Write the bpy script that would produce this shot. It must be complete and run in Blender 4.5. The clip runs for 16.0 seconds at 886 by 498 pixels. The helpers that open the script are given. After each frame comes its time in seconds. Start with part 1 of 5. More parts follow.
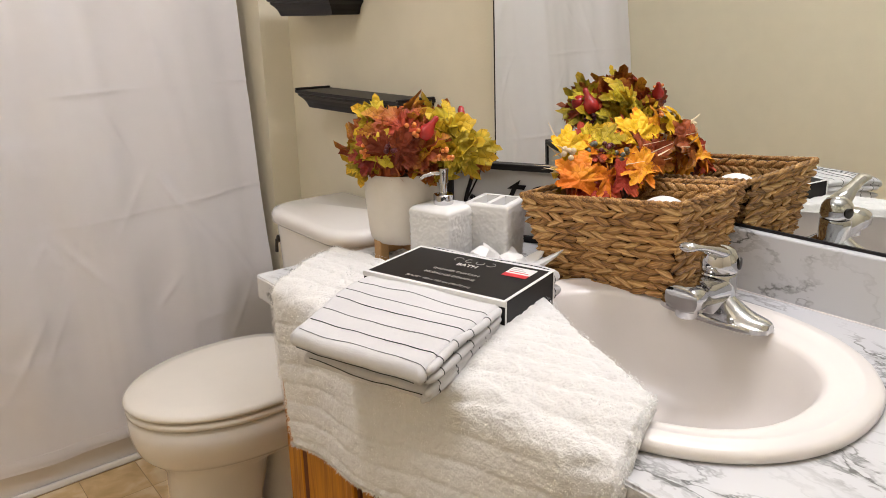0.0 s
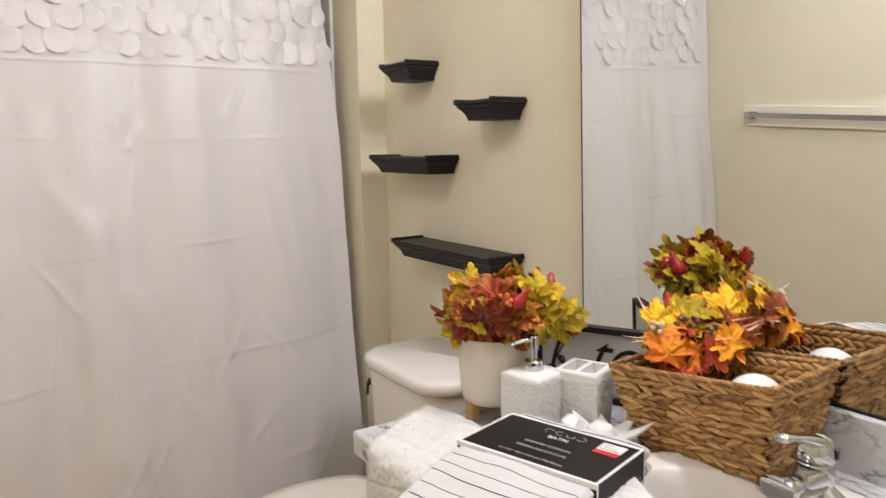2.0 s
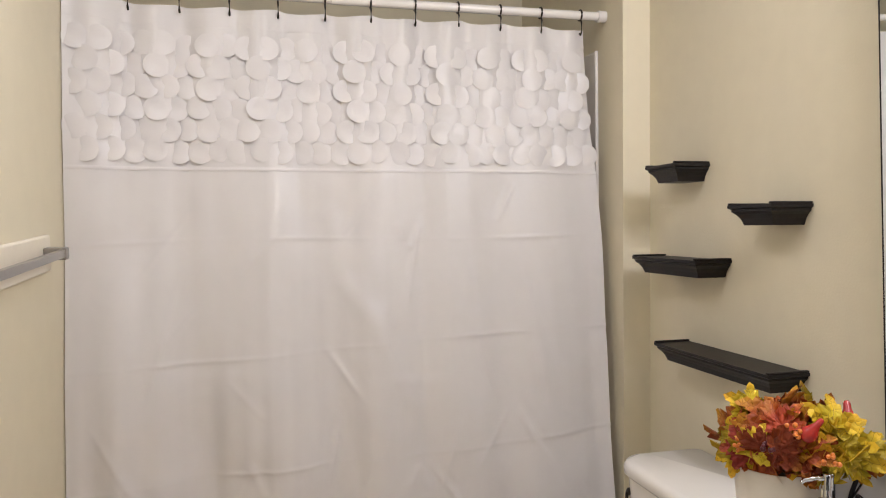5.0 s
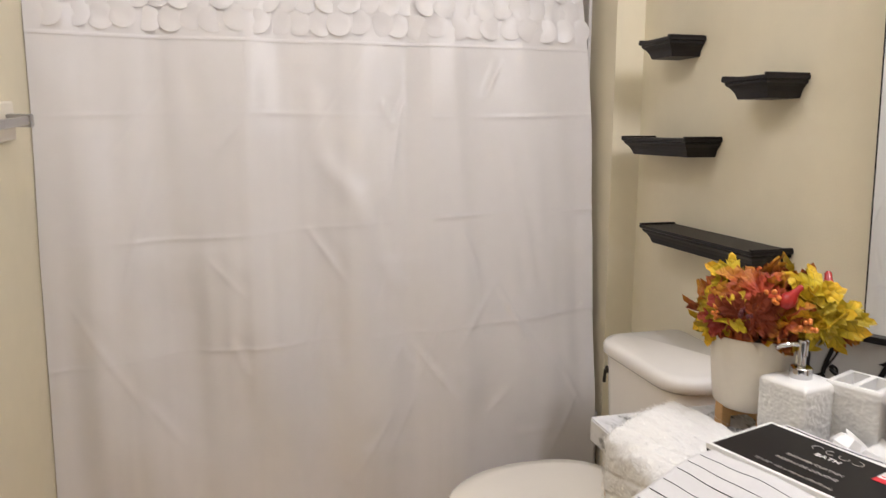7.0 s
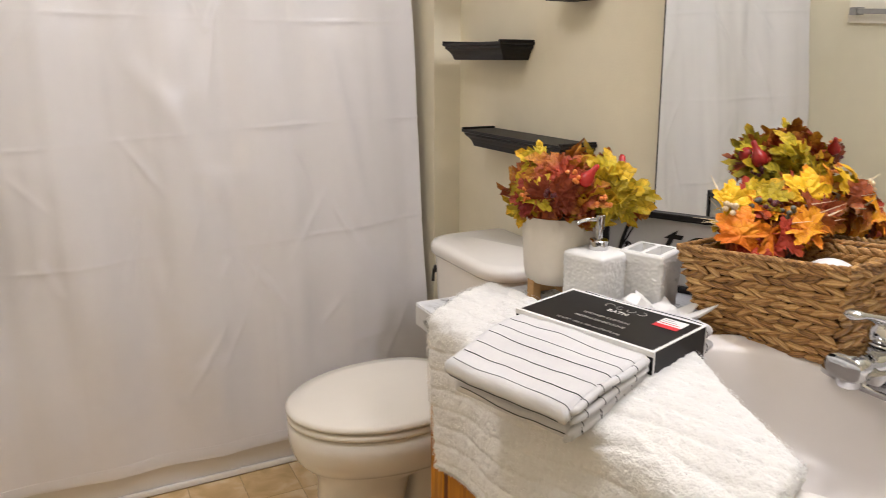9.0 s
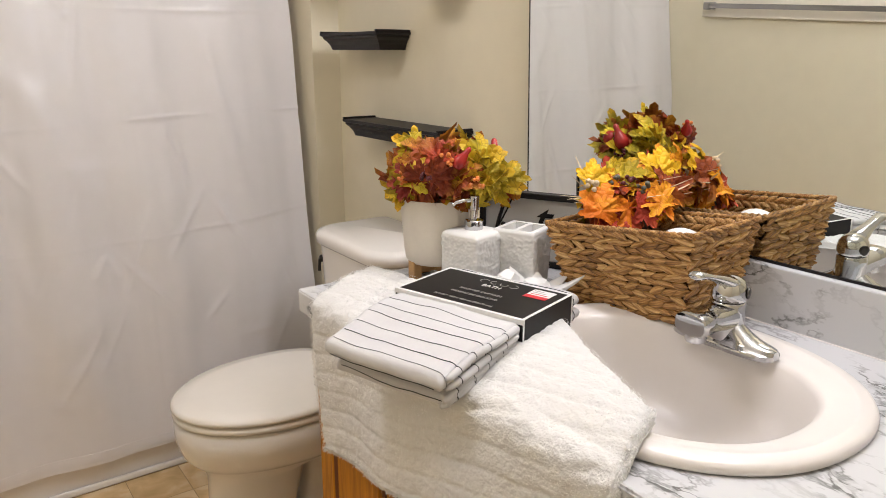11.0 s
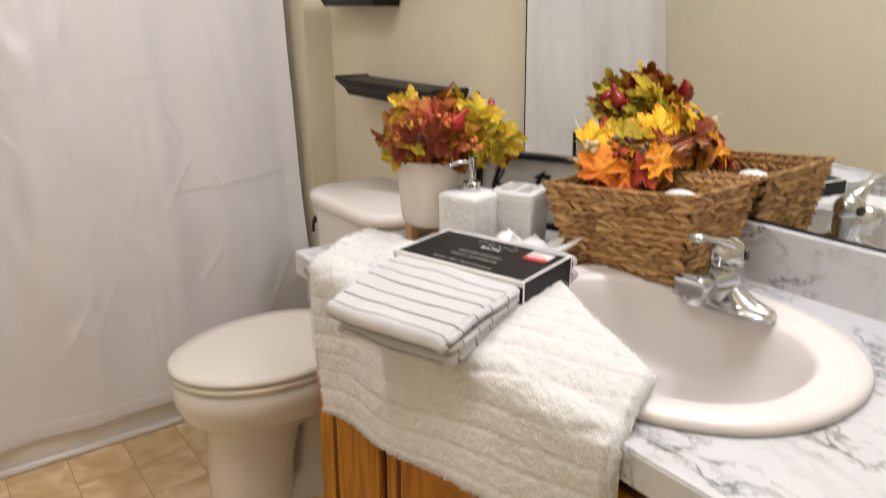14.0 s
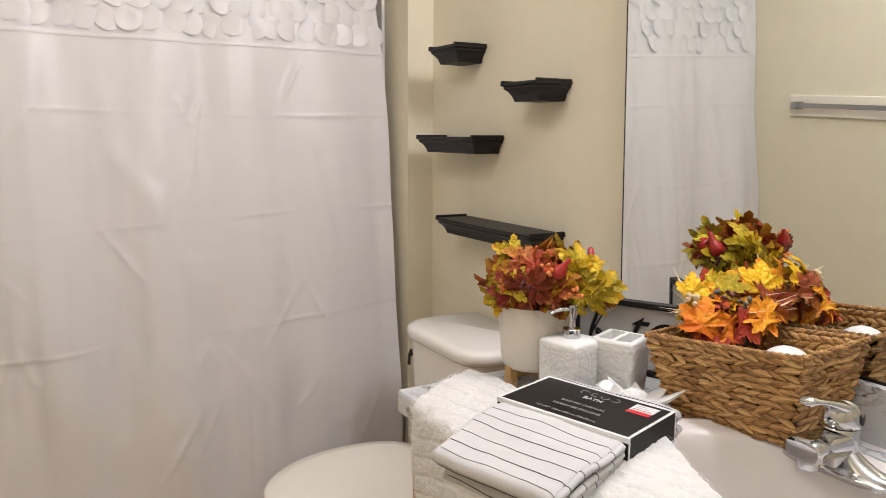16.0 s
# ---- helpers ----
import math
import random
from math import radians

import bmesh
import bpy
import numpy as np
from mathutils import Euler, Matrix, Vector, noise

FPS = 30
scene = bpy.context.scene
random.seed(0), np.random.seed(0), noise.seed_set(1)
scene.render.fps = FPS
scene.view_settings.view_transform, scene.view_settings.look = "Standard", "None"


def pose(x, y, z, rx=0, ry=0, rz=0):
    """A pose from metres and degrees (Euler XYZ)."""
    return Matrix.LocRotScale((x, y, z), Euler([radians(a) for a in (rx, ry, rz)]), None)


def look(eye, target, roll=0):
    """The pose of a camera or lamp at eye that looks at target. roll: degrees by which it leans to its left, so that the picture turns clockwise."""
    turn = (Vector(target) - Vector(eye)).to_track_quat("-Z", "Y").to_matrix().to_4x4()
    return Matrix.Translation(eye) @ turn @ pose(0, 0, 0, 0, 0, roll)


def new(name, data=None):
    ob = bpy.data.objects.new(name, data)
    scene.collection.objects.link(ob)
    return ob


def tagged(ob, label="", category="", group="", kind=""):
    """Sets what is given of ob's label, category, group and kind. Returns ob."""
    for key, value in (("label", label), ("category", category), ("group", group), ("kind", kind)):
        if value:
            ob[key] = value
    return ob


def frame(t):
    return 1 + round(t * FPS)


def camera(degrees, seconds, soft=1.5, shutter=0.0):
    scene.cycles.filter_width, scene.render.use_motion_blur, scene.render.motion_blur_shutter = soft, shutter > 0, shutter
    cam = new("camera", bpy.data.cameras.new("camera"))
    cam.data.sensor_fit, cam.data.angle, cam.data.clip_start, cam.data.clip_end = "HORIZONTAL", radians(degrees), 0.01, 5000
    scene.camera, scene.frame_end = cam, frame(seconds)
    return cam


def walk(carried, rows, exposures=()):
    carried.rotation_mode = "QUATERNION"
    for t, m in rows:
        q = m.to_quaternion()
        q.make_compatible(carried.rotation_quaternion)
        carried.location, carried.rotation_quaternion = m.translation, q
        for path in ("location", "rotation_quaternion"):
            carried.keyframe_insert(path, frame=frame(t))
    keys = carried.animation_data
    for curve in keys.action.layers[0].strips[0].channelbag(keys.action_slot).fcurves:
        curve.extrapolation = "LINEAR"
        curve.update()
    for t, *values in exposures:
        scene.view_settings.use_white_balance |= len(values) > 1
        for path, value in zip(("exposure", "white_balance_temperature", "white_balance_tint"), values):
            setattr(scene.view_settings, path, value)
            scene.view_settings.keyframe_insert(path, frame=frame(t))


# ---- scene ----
cam = camera(63.0, 16.0, soft=0.75, shutter=0.5)
PATH = [
    (0, (-1.053, 0.12, 1.207), (0.156, 1.597, 0.609), -0.8),
    (0.5, (-1.06, 0.114, 1.216), (0.141, 1.602, 0.629), -0.9),
    (1, (-1.074, 0.107, 1.254), (0.115, 1.639, 0.766), -0.3),
    (1.5, (-1.087, 0.102, 1.278), (0.063, 1.694, 0.901), -0.4),
    (2, (-1.096, 0.098, 1.306), (-0.017, 1.758, 1.021), -0.8),
    (2.5, (-1.096, 0.103, 1.317), (-0.121, 1.838, 1.12), -1.0),
    (3, (-1.123, 0.09, 1.342), (-0.265, 1.891, 1.21), -0.8),
    (3.5, (-1.14, 0.085, 1.365), (-0.423, 1.95, 1.294), -0.8),
    (4, (-1.151, 0.084, 1.376), (-0.568, 1.997, 1.352), -0.8),
    (6.5, (-1.111, 0.124, 1.316), (-0.674, 2.061, 1.075), 0.0),
    (7, (-1.107, 0.126, 1.296), (-0.622, 2.039, 0.97), 0.1),
    (7.5, (-1.102, 0.119, 1.277), (-0.533, 1.995, 0.885), 0.2),
    (8, (-1.097, 0.101, 1.26), (-0.426, 1.931, 0.814), 0.0),
    (8.5, (-1.09, 0.091, 1.243), (-0.314, 1.87, 0.758), -0.1),
    (9, (-1.088, 0.084, 1.233), (-0.208, 1.806, 0.723), 0.2),
    (9.5, (-1.088, 0.067, 1.227), (-0.116, 1.736, 0.708), 0.2),
    (12, (-1.08, 0.039, 1.206), (0.089, 1.558, 0.638), -0.0),
    (12.5, (-1.089, 0.039, 1.192), (0.074, 1.518, 0.512), -0.2),
    (13, (-1.086, 0.05, 1.183), (0.044, 1.483, 0.365), -0.9),
    (13.5, (-1.082, 0.055, 1.189), (0.029, 1.507, 0.378), -0.7),
    (14, (-1.092, 0.054, 1.224), (0.039, 1.578, 0.593), 0.3),
    (14.5, (-1.111, 0.05, 1.249), (0.008, 1.636, 0.768), 0.8),
    (15, (-1.127, 0.04, 1.265), (-0.04, 1.675, 0.883), 0.8),
    (15.5, (-1.142, 0.039, 1.275), (-0.103, 1.716, 0.947), 0.6),
    (16, (-1.146, 0.044, 1.279), (-0.158, 1.756, 0.968), 0.4),
]
walk(cam, [(t, look(eye, target, roll)) for t, eye, target, roll in PATH], exposures=((0.0, -0.50, 5920, 16), (2.5, -0.52, 5920, 16), (4.0, -0.62, 5920, 16), (6.5, -0.60, 5920, 16), (8.5, -0.48, 5920, 16), (12.0, -0.48, 5920, 16), (13.0, -0.42, 5920, 16), (14.5, -0.50, 5920, 16), (16.0, -0.54, 5920, 16)))

# ---- light and exposure ----
world = bpy.data.worlds.new("world")
world.use_nodes = True
scene.world = world
bg = world.node_tree.nodes["Background"]
bg.inputs[0].default_value = (0.9, 0.85, 0.8, 1)
bg.inputs[1].default_value = 0.02


def bulb(x, y, z, watts, radius=0.035, colour=(1.0, 0.965, 0.925)):
    lamp = bpy.data.lights.new("vanity_bulb", "POINT")
    lamp.energy, lamp.shadow_soft_size, lamp.color = watts, radius, colour
    ob = new("vanity_bulb", lamp)
    ob.location = (x, y, z)
    return ob


BULB = 15.5
for by in (0.36, 0.60, 0.84):
    bulb(-0.13, by, 2.10, BULB, 0.045)
# unseen soft fill overhead, added to brighten towel front, floor and curtain
dome = bpy.data.lights.new("overhead_fill", "AREA")
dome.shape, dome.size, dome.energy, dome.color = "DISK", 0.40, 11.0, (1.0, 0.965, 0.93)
new("overhead_fill", dome).matrix_basis = look((-1.32, 1.15, 2.42), (-1.32, 1.15, 0))

# ---- materials ----


def mat(name, base, rough=0.6, metal=0.0, vary=0.08, scale=8.0, bump=0.0, bscale=60.0, spec=0.5, coat=0.0, random_tint=0.0, sheen=0.0, trans=0.0):
    """Principled surface with two scales of colour variation and a fine relief."""
    m = bpy.data.materials.new(name)
    m.use_nodes = True
    nt = m.node_tree
    nd, ln = nt.nodes, nt.links
    p = nd["Principled BSDF"]
    p.inputs["Roughness"].default_value = rough
    p.inputs["Metallic"].default_value = metal
    p.inputs["Specular IOR Level"].default_value = spec
    p.inputs["Coat Weight"].default_value = coat
    p.inputs["Sheen Weight"].default_value = sheen
    p.inputs["Base Color"].default_value = (*base, 1)
    tc = nd.new("ShaderNodeTexCoord")
    if vary > 0:
        n1, n2 = nd.new("ShaderNodeTexNoise"), nd.new("ShaderNodeTexNoise")
        n1.inputs["Scale"].default_value, n2.inputs["Scale"].default_value = scale, scale * 9
        n1.inputs["Detail"].default_value = n2.inputs["Detail"].default_value = 5
        ln.new(tc.outputs["Object"], n1.inputs["Vector"])
        ln.new(tc.outputs["Object"], n2.inputs["Vector"])
        add = nd.new("ShaderNodeMath")
        add.operation = "ADD"
        ln.new(n1.outputs["Fac"], add.inputs[0])
        ln.new(n2.outputs["Fac"], add.inputs[1])
        last = add.outputs[0]
        if random_tint:
            oi, mul, add2 = nd.new("ShaderNodeObjectInfo"), nd.new("ShaderNodeMath"), nd.new("ShaderNodeMath")
            mul.operation, add2.operation = "MULTIPLY_ADD", "ADD"
            mul.inputs[1].default_value, mul.inputs[2].default_value = random_tint, -random_tint / 2
            ln.new(oi.outputs["Random"], mul.inputs[0])
            ln.new(mul.outputs[0], add2.inputs[0])
            ln.new(last, add2.inputs[1])
            last = add2.outputs[0]
        ramp = nd.new("ShaderNodeMapRange")
        ramp.inputs["From Min"].default_value, ramp.inputs["From Max"].default_value = 0.6, 1.4
        ramp.inputs["To Min"].default_value, ramp.inputs["To Max"].default_value = 1 - vary, 1 + vary
        ln.new(last, ramp.inputs["Value"])
        mix = nd.new("ShaderNodeVectorMath")
        mix.operation = "SCALE"
        mix.inputs[0].default_value = base
        ln.new(ramp.outputs[0], mix.inputs["Scale"])
        ln.new(mix.outputs[0], p.inputs["Base Color"])
    if bump:
        n3, bp = nd.new("ShaderNodeTexNoise"), nd.new("ShaderNodeBump")
        n3.inputs["Scale"].default_value = bscale
        n3.inputs["Detail"].default_value = 4
        bp.inputs["Strength"].default_value, bp.inputs["Distance"].default_value = bump, 0.004
        ln.new(tc.outputs["Object"], n3.inputs["Vector"])
        ln.new(n3.outputs["Fac"], bp.inputs["Height"])
        ln.new(bp.outputs[0], p.inputs["Normal"])
    return m


def marble():
    """White laminate with thin scribbled grey veins that gather in clusters."""
    m = mat("marble_laminate", (0.72, 0.71, 0.70), 0.3, vary=0.0)
    nd, ln = m.node_tree.nodes, m.node_tree.links
    p = nd["Principled BSDF"]
    tc = nd.new("ShaderNodeTexCoord")
    mapping = nd.new("ShaderNodeMapping")
    mapping.inputs["Rotation"].default_value = (0.5, 0.35, 0.7)
    mapping.inputs["Scale"].default_value = (1.25, 0.7, 1.0)
    ln.new(tc.outputs["Object"], mapping.inputs["Vector"])

    def noise_tex(scale, detail, rough, vec):
        n = nd.new("ShaderNodeTexNoise")
        n.inputs["Scale"].default_value, n.inputs["Detail"].default_value, n.inputs["Roughness"].default_value = scale, detail, rough
        ln.new(vec, n.inputs["Vector"])
        return n

    def math_node(op, a, b):
        n = nd.new("ShaderNodeMath")
        n.operation = op
        for i, v in enumerate((a, b)):
            if v is None:
                continue
            if isinstance(v, float):
                n.inputs[i].default_value = v
            else:
                ln.new(v, n.inputs[i])
        return n.outputs[0]

    def ranged(v, f0, f1, t0, t1):
        n = nd.new("ShaderNodeMapRange")
        for key, val in (("From Min", f0), ("From Max", f1), ("To Min", t0), ("To Max", t1)):
            n.inputs[key].default_value = val
        ln.new(v, n.inputs["Value"])
        return n.outputs[0]

    warp = noise_tex(11.0, 5.0, 0.6, mapping.outputs[0])
    mad = nd.new("ShaderNodeVectorMath")
    mad.operation = "MULTIPLY_ADD"
    mad.inputs[1].default_value = (0.16, 0.16, 0.16)
    ln.new(warp.outputs["Color"], mad.inputs[0])
    ln.new(mapping.outputs[0], mad.inputs[2])

    def veins(scale, width, detail):
        v = noise_tex(scale, detail, 0.5, mad.outputs[0])
        d = math_node("ABSOLUTE", math_node("SUBTRACT", v.outputs["Fac"], 0.5), None)
        return ranged(d, 0.0, width, 1.0, 0.0)

    patch = noise_tex(7.0, 3.0, 0.5, mapping.outputs[0])
    wide = ranged(patch.outputs["Fac"], 0.41, 0.60, 0.14, 1.0)
    tight = ranged(patch.outputs["Fac"], 0.52, 0.68, 0.0, 1.0)
    long_veins = math_node("MULTIPLY", veins(8.5, 0.022, 3.0), wide)
    small_veins = math_node("MULTIPLY", veins(22.0, 0.06, 3.0), tight)
    total = math_node("ADD", math_node("MULTIPLY", long_veins, 1.0), math_node("MULTIPLY", small_veins, 0.8))
    total = math_node("MINIMUM", math_node("ADD", total, math_node("MULTIPLY", tight, 0.06)), 1.0)
    mix = nd.new("ShaderNodeMix")
    mix.data_type = "RGBA"
    mix.inputs["A"].default_value = (0.60, 0.60, 0.61, 1)
    mix.inputs["B"].default_value = (0.12, 0.118, 0.112, 1)
    ln.new(total, mix.inputs["Factor"])
    ln.new(mix.outputs["Result"], p.inputs["Base Color"])
    return m


def oak(name="honey_oak", turn=0.0):
    m = mat(name, (0.42, 0.20, 0.05), 0.50, vary=0.0, spec=0.3)
    nd, ln = m.node_tree.nodes, m.node_tree.links
    p = nd["Principled BSDF"]
    tc, mp = nd.new("ShaderNodeTexCoord"), nd.new("ShaderNodeMapping")
    spin = nd.new("ShaderNodeMapping")
    spin.inputs["Rotation"].default_value = (radians(turn), 0, 0)
    ln.new(tc.outputs["Object"], spin.inputs["Vector"])
    mp.inputs["Scale"].default_value = (11, 11, 1.3)
    ln.new(spin.outputs[0], mp.inputs["Vector"])
    oi, loc = nd.new("ShaderNodeObjectInfo"), nd.new("ShaderNodeVectorMath")
    loc.operation = "ADD"
    ln.new(mp.outputs[0], loc.inputs[0])
    ln.new(oi.outputs["Location"], loc.inputs[1])
    n1 = nd.new("ShaderNodeTexNoise")
    n1.inputs["Scale"].default_value, n1.inputs["Detail"].default_value = 1.3, 3
    ln.new(loc.outputs[0], n1.inputs["Vector"])
    band = nd.new("ShaderNodeMath")
    band.operation = "MULTIPLY"
    band.inputs[1].default_value = 46
    ln.new(n1.outputs["Fac"], band.inputs[0])
    sn = nd.new("ShaderNodeMath")
    sn.operation = "SINE"
    ln.new(band.outputs[0], sn.inputs[0])
    n2, mp2 = nd.new("ShaderNodeTexNoise"), nd.new("ShaderNodeMapping")
    mp2.inputs["Scale"].default_value = (260, 260, 9)
    ln.new(spin.outputs[0], mp2.inputs["Vector"])
    ln.new(mp2.outputs[0], n2.inputs["Vector"])
    n2.inputs["Scale"].default_value = 1
    sm = nd.new("ShaderNodeMath")
    sm.operation = "MULTIPLY_ADD"
    sm.inputs[1].default_value = 0.19
    ln.new(sn.outputs[0], sm.inputs[0])
    ln.new(n2.outputs["Fac"], sm.inputs[2])
    mix = nd.new("ShaderNodeMix")
    mix.data_type = "RGBA"
    mix.inputs["A"].default_value = (0.29, 0.102, 0.003, 1)
    mix.inputs["B"].default_value = (0.53, 0.222, 0.005, 1)
    rng = nd.new("ShaderNodeMapRange")
    rng.inputs["From Min"].default_value, rng.inputs["From Max"].default_value = 0.15, 0.85
    ln.new(sm.outputs[0], rng.inputs["Value"])
    ln.new(rng.outputs[0], mix.inputs["Factor"])
    ln.new(mix.outputs["Result"], p.inputs["Base Color"])
    bp = nd.new("ShaderNodeBump")
    bp.inputs["Strength"].default_value, bp.inputs["Distance"].default_value = 0.25, 0.001
    ln.new(n2.outputs["Fac"], bp.inputs["Height"])
    ln.new(bp.outputs[0], p.inputs["Normal"])
    return m


def tile_mat():
    m = mat("beige_stone_vinyl", (0.42, 0.30, 0.18), 0.42, vary=0.0)
    nd, ln = m.node_tree.nodes, m.node_tree.links
    p = nd["Principled BSDF"]
    tc, oi = nd.new("ShaderNodeTexCoord"), nd.new("ShaderNodeObjectInfo")
    mul, add = nd.new("ShaderNodeVectorMath"), nd.new("ShaderNodeVectorMath")
    mul.operation, add.operation = "SCALE", "ADD"
    ln.new(oi.outputs["Location"], mul.inputs[0])
    mul.inputs["Scale"].default_value = 7.3
    ln.new(tc.outputs["Object"], add.inputs[0])
    ln.new(mul.outputs[0], add.inputs[1])
    mp = nd.new("ShaderNodeMapping")
    mp.inputs["Scale"].default_value = (1.0, 1.1, 1)
    mp.inputs["Rotation"].default_value = (0, 0, 0.6)
    ln.new(add.outputs[0], mp.inputs["Vector"])
    n = nd.new("ShaderNodeTexNoise")
    n.inputs["Scale"].default_value, n.inputs["Detail"].default_value, n.inputs["Distortion"].default_value = 12, 10, 0.45
    ln.new(mp.outputs[0], n.inputs["Vector"])
    ramp = nd.new("ShaderNodeValToRGB")
    e = ramp.color_ramp.elements
    e[0].position, e[0].color = 0.36, (0.57, 0.39, 0.185, 1)
    e[1].position, e[1].color = 0.66, (0.78, 0.62, 0.40, 1)
    mid = ramp.color_ramp.elements.new(0.5)
    mid.color = (0.67, 0.475, 0.24, 1)
    shade = nd.new("ShaderNodeMath")
    shade.operation = "MULTIPLY_ADD"
    shade.inputs[1].default_value = 0.13
    lift = nd.new("ShaderNodeMath")
    lift.operation = "SUBTRACT"
    lift.inputs[1].default_value = 0.065
    ln.new(n.outputs["Fac"], lift.inputs[0])
    ln.new(oi.outputs["Random"], shade.inputs[0])
    ln.new(lift.outputs[0], shade.inputs[2])
    ln.new(shade.outputs[0], ramp.inputs[0])
    ln.new(ramp.outputs[0], p.inputs["Base Color"])
    return m


def weave():
    """Dried flattened stalk: fibres run along the piece, each piece of another shade."""
    m = mat("water_hyacinth", (0.48, 0.28, 0.10), 0.5, vary=0.0)
    nd, ln = m.node_tree.nodes, m.node_tree.links
    p = nd["Principled BSDF"]
    tc, oi, mp = nd.new("ShaderNodeTexCoord"), nd.new("ShaderNodeObjectInfo"), nd.new("ShaderNodeMapping")
    mp.inputs["Scale"].default_value = (45, 420, 420)
    ln.new(tc.outputs["Object"], mp.inputs["Vector"])
    ln.new(oi.outputs["Random"], mp.inputs["Location"])
    n, big = nd.new("ShaderNodeTexNoise"), nd.new("ShaderNodeTexNoise")
    n.inputs["Scale"].default_value, n.inputs["Detail"].default_value = 1.0, 4
    big.inputs["Scale"].default_value = 60
    ln.new(mp.outputs[0], n.inputs["Vector"])
    ln.new(tc.outputs["Object"], big.inputs["Vector"])
    geo = nd.new("ShaderNodeNewGeometry")
    a1, a2, a3 = (nd.new("ShaderNodeMath") for _ in range(3))
    for a, f in ((a1, 0.85), (a2, 0.45), (a3, 0.6)):
        a.operation = "MULTIPLY_ADD"
        a.inputs[1].default_value = f
    ln.new(oi.outputs["Random"], a1.inputs[0])
    fib = nd.new("ShaderNodeMapRange")
    fib.inputs["From Min"].default_value, fib.inputs["From Max"].default_value = 0.32, 0.68
    ln.new(n.outputs["Fac"], fib.inputs["Value"])
    ln.new(fib.outputs[0], a1.inputs[2])
    ln.new(geo.outputs["Random Per Island"], a2.inputs[0])
    ln.new(a1.outputs[0], a2.inputs[2])
    ln.new(big.outputs["Fac"], a3.inputs[0])
    ln.new(a2.outputs[0], a3.inputs[2])
    ramp = nd.new("ShaderNodeValToRGB")
    e = ramp.color_ramp.elements
    e[0].position, e[0].color = 0.28, (0.13, 0.052, 0.012, 1)
    e[1].position, e[1].color = 0.95, (0.68, 0.44, 0.17, 1)
    mid = e.new(0.62)
    mid.color = (0.41, 0.205, 0.052, 1)
    sc = nd.new("ShaderNodeMath")
    sc.operation = "MULTIPLY"
    sc.inputs[1].default_value = 0.41
    ln.new(a3.outputs[0], sc.inputs[0])
    ln.new(sc.outputs[0], ramp.inputs[0])
    ln.new(ramp.outputs[0], p.inputs["Base Color"])
    bp = nd.new("ShaderNodeBump")
    bp.inputs["Strength"].default_value, bp.inputs["Distance"].default_value = 0.9, 0.002
    ln.new(n.outputs["Fac"], bp.inputs["Height"])
    ln.new(bp.outputs[0], p.inputs["Normal"])
    return m


def leaf_mat(name, a, b, tip, vein):
    """Printed fabric leaf: two blotched colours, a third towards the points, fine ribs; another mix on each leaf."""
    m = mat(name, a, 0.55, vary=0.0, spec=0.3)
    nd, ln = m.node_tree.nodes, m.node_tree.links
    p = nd["Principled BSDF"]
    tc, oi, n = nd.new("ShaderNodeTexCoord"), nd.new("ShaderNodeObjectInfo"), nd.new("ShaderNodeTexNoise")
    n.inputs["Scale"].default_value, n.inputs["Detail"].default_value = 1.6, 5
    off = nd.new("ShaderNodeVectorMath")
    off.operation = "MULTIPLY_ADD"
    off.inputs[1].default_value = (37, 37, 37)
    ln.new(oi.outputs["Random"], off.inputs[0])
    ln.new(tc.outputs["Object"], off.inputs[2])
    ln.new(off.outputs[0], n.inputs["Vector"])

    def mixed(fac, lo, hi, one, two):
        rng, mix = nd.new("ShaderNodeMapRange"), nd.new("ShaderNodeMix")
        rng.inputs["From Min"].default_value, rng.inputs["From Max"].default_value = lo, hi
        mix.data_type = "RGBA"
        ln.new(fac, rng.inputs["Value"])
        ln.new(rng.outputs[0], mix.inputs["Factor"])
        for key, c in (("A", one), ("B", two)):
            if isinstance(c, tuple):
                mix.inputs[key].default_value = (*c, 1)
            else:
                ln.new(c, mix.inputs[key])
        return mix.outputs["Result"]

    def joined_up(x, fx, y):
        k = nd.new("ShaderNodeMath")
        k.operation = "MULTIPLY_ADD"
        k.inputs[1].default_value = fx
        ln.new(x, k.inputs[0])
        ln.new(y, k.inputs[2])
        return k.outputs[0]

    body = mixed(joined_up(oi.outputs["Random"], 0.35, n.outputs["Fac"]), 0.5, 0.85, a, b)
    far = nd.new("ShaderNodeVectorMath")
    far.operation = "LENGTH"
    ln.new(tc.outputs["Object"], far.inputs[0])
    edge = joined_up(n.outputs["Fac"], 1.3, joined_up(oi.outputs["Random"], 0.35, far.outputs["Value"]))
    body = mixed(edge, 1.5, 2.1, body, tip)
    ribs = nd.new("ShaderNodeTexVoronoi")
    ribs.feature = "DISTANCE_TO_EDGE"
    ribs.inputs["Scale"].default_value = 4.0
    ln.new(tc.outputs["Object"], ribs.inputs["Vector"])
    body = mixed(ribs.outputs["Distance"], 0.0, 0.028, vein, body)
    ln.new(body, p.inputs["Base Color"])
    bp = nd.new("ShaderNodeBump")
    bp.inputs["Strength"].default_value, bp.inputs["Distance"].default_value = 0.5, 0.01
    ln.new(ribs.outputs["Distance"], bp.inputs["Height"])
    ln.new(bp.outputs[0], p.inputs["Normal"])
    return m


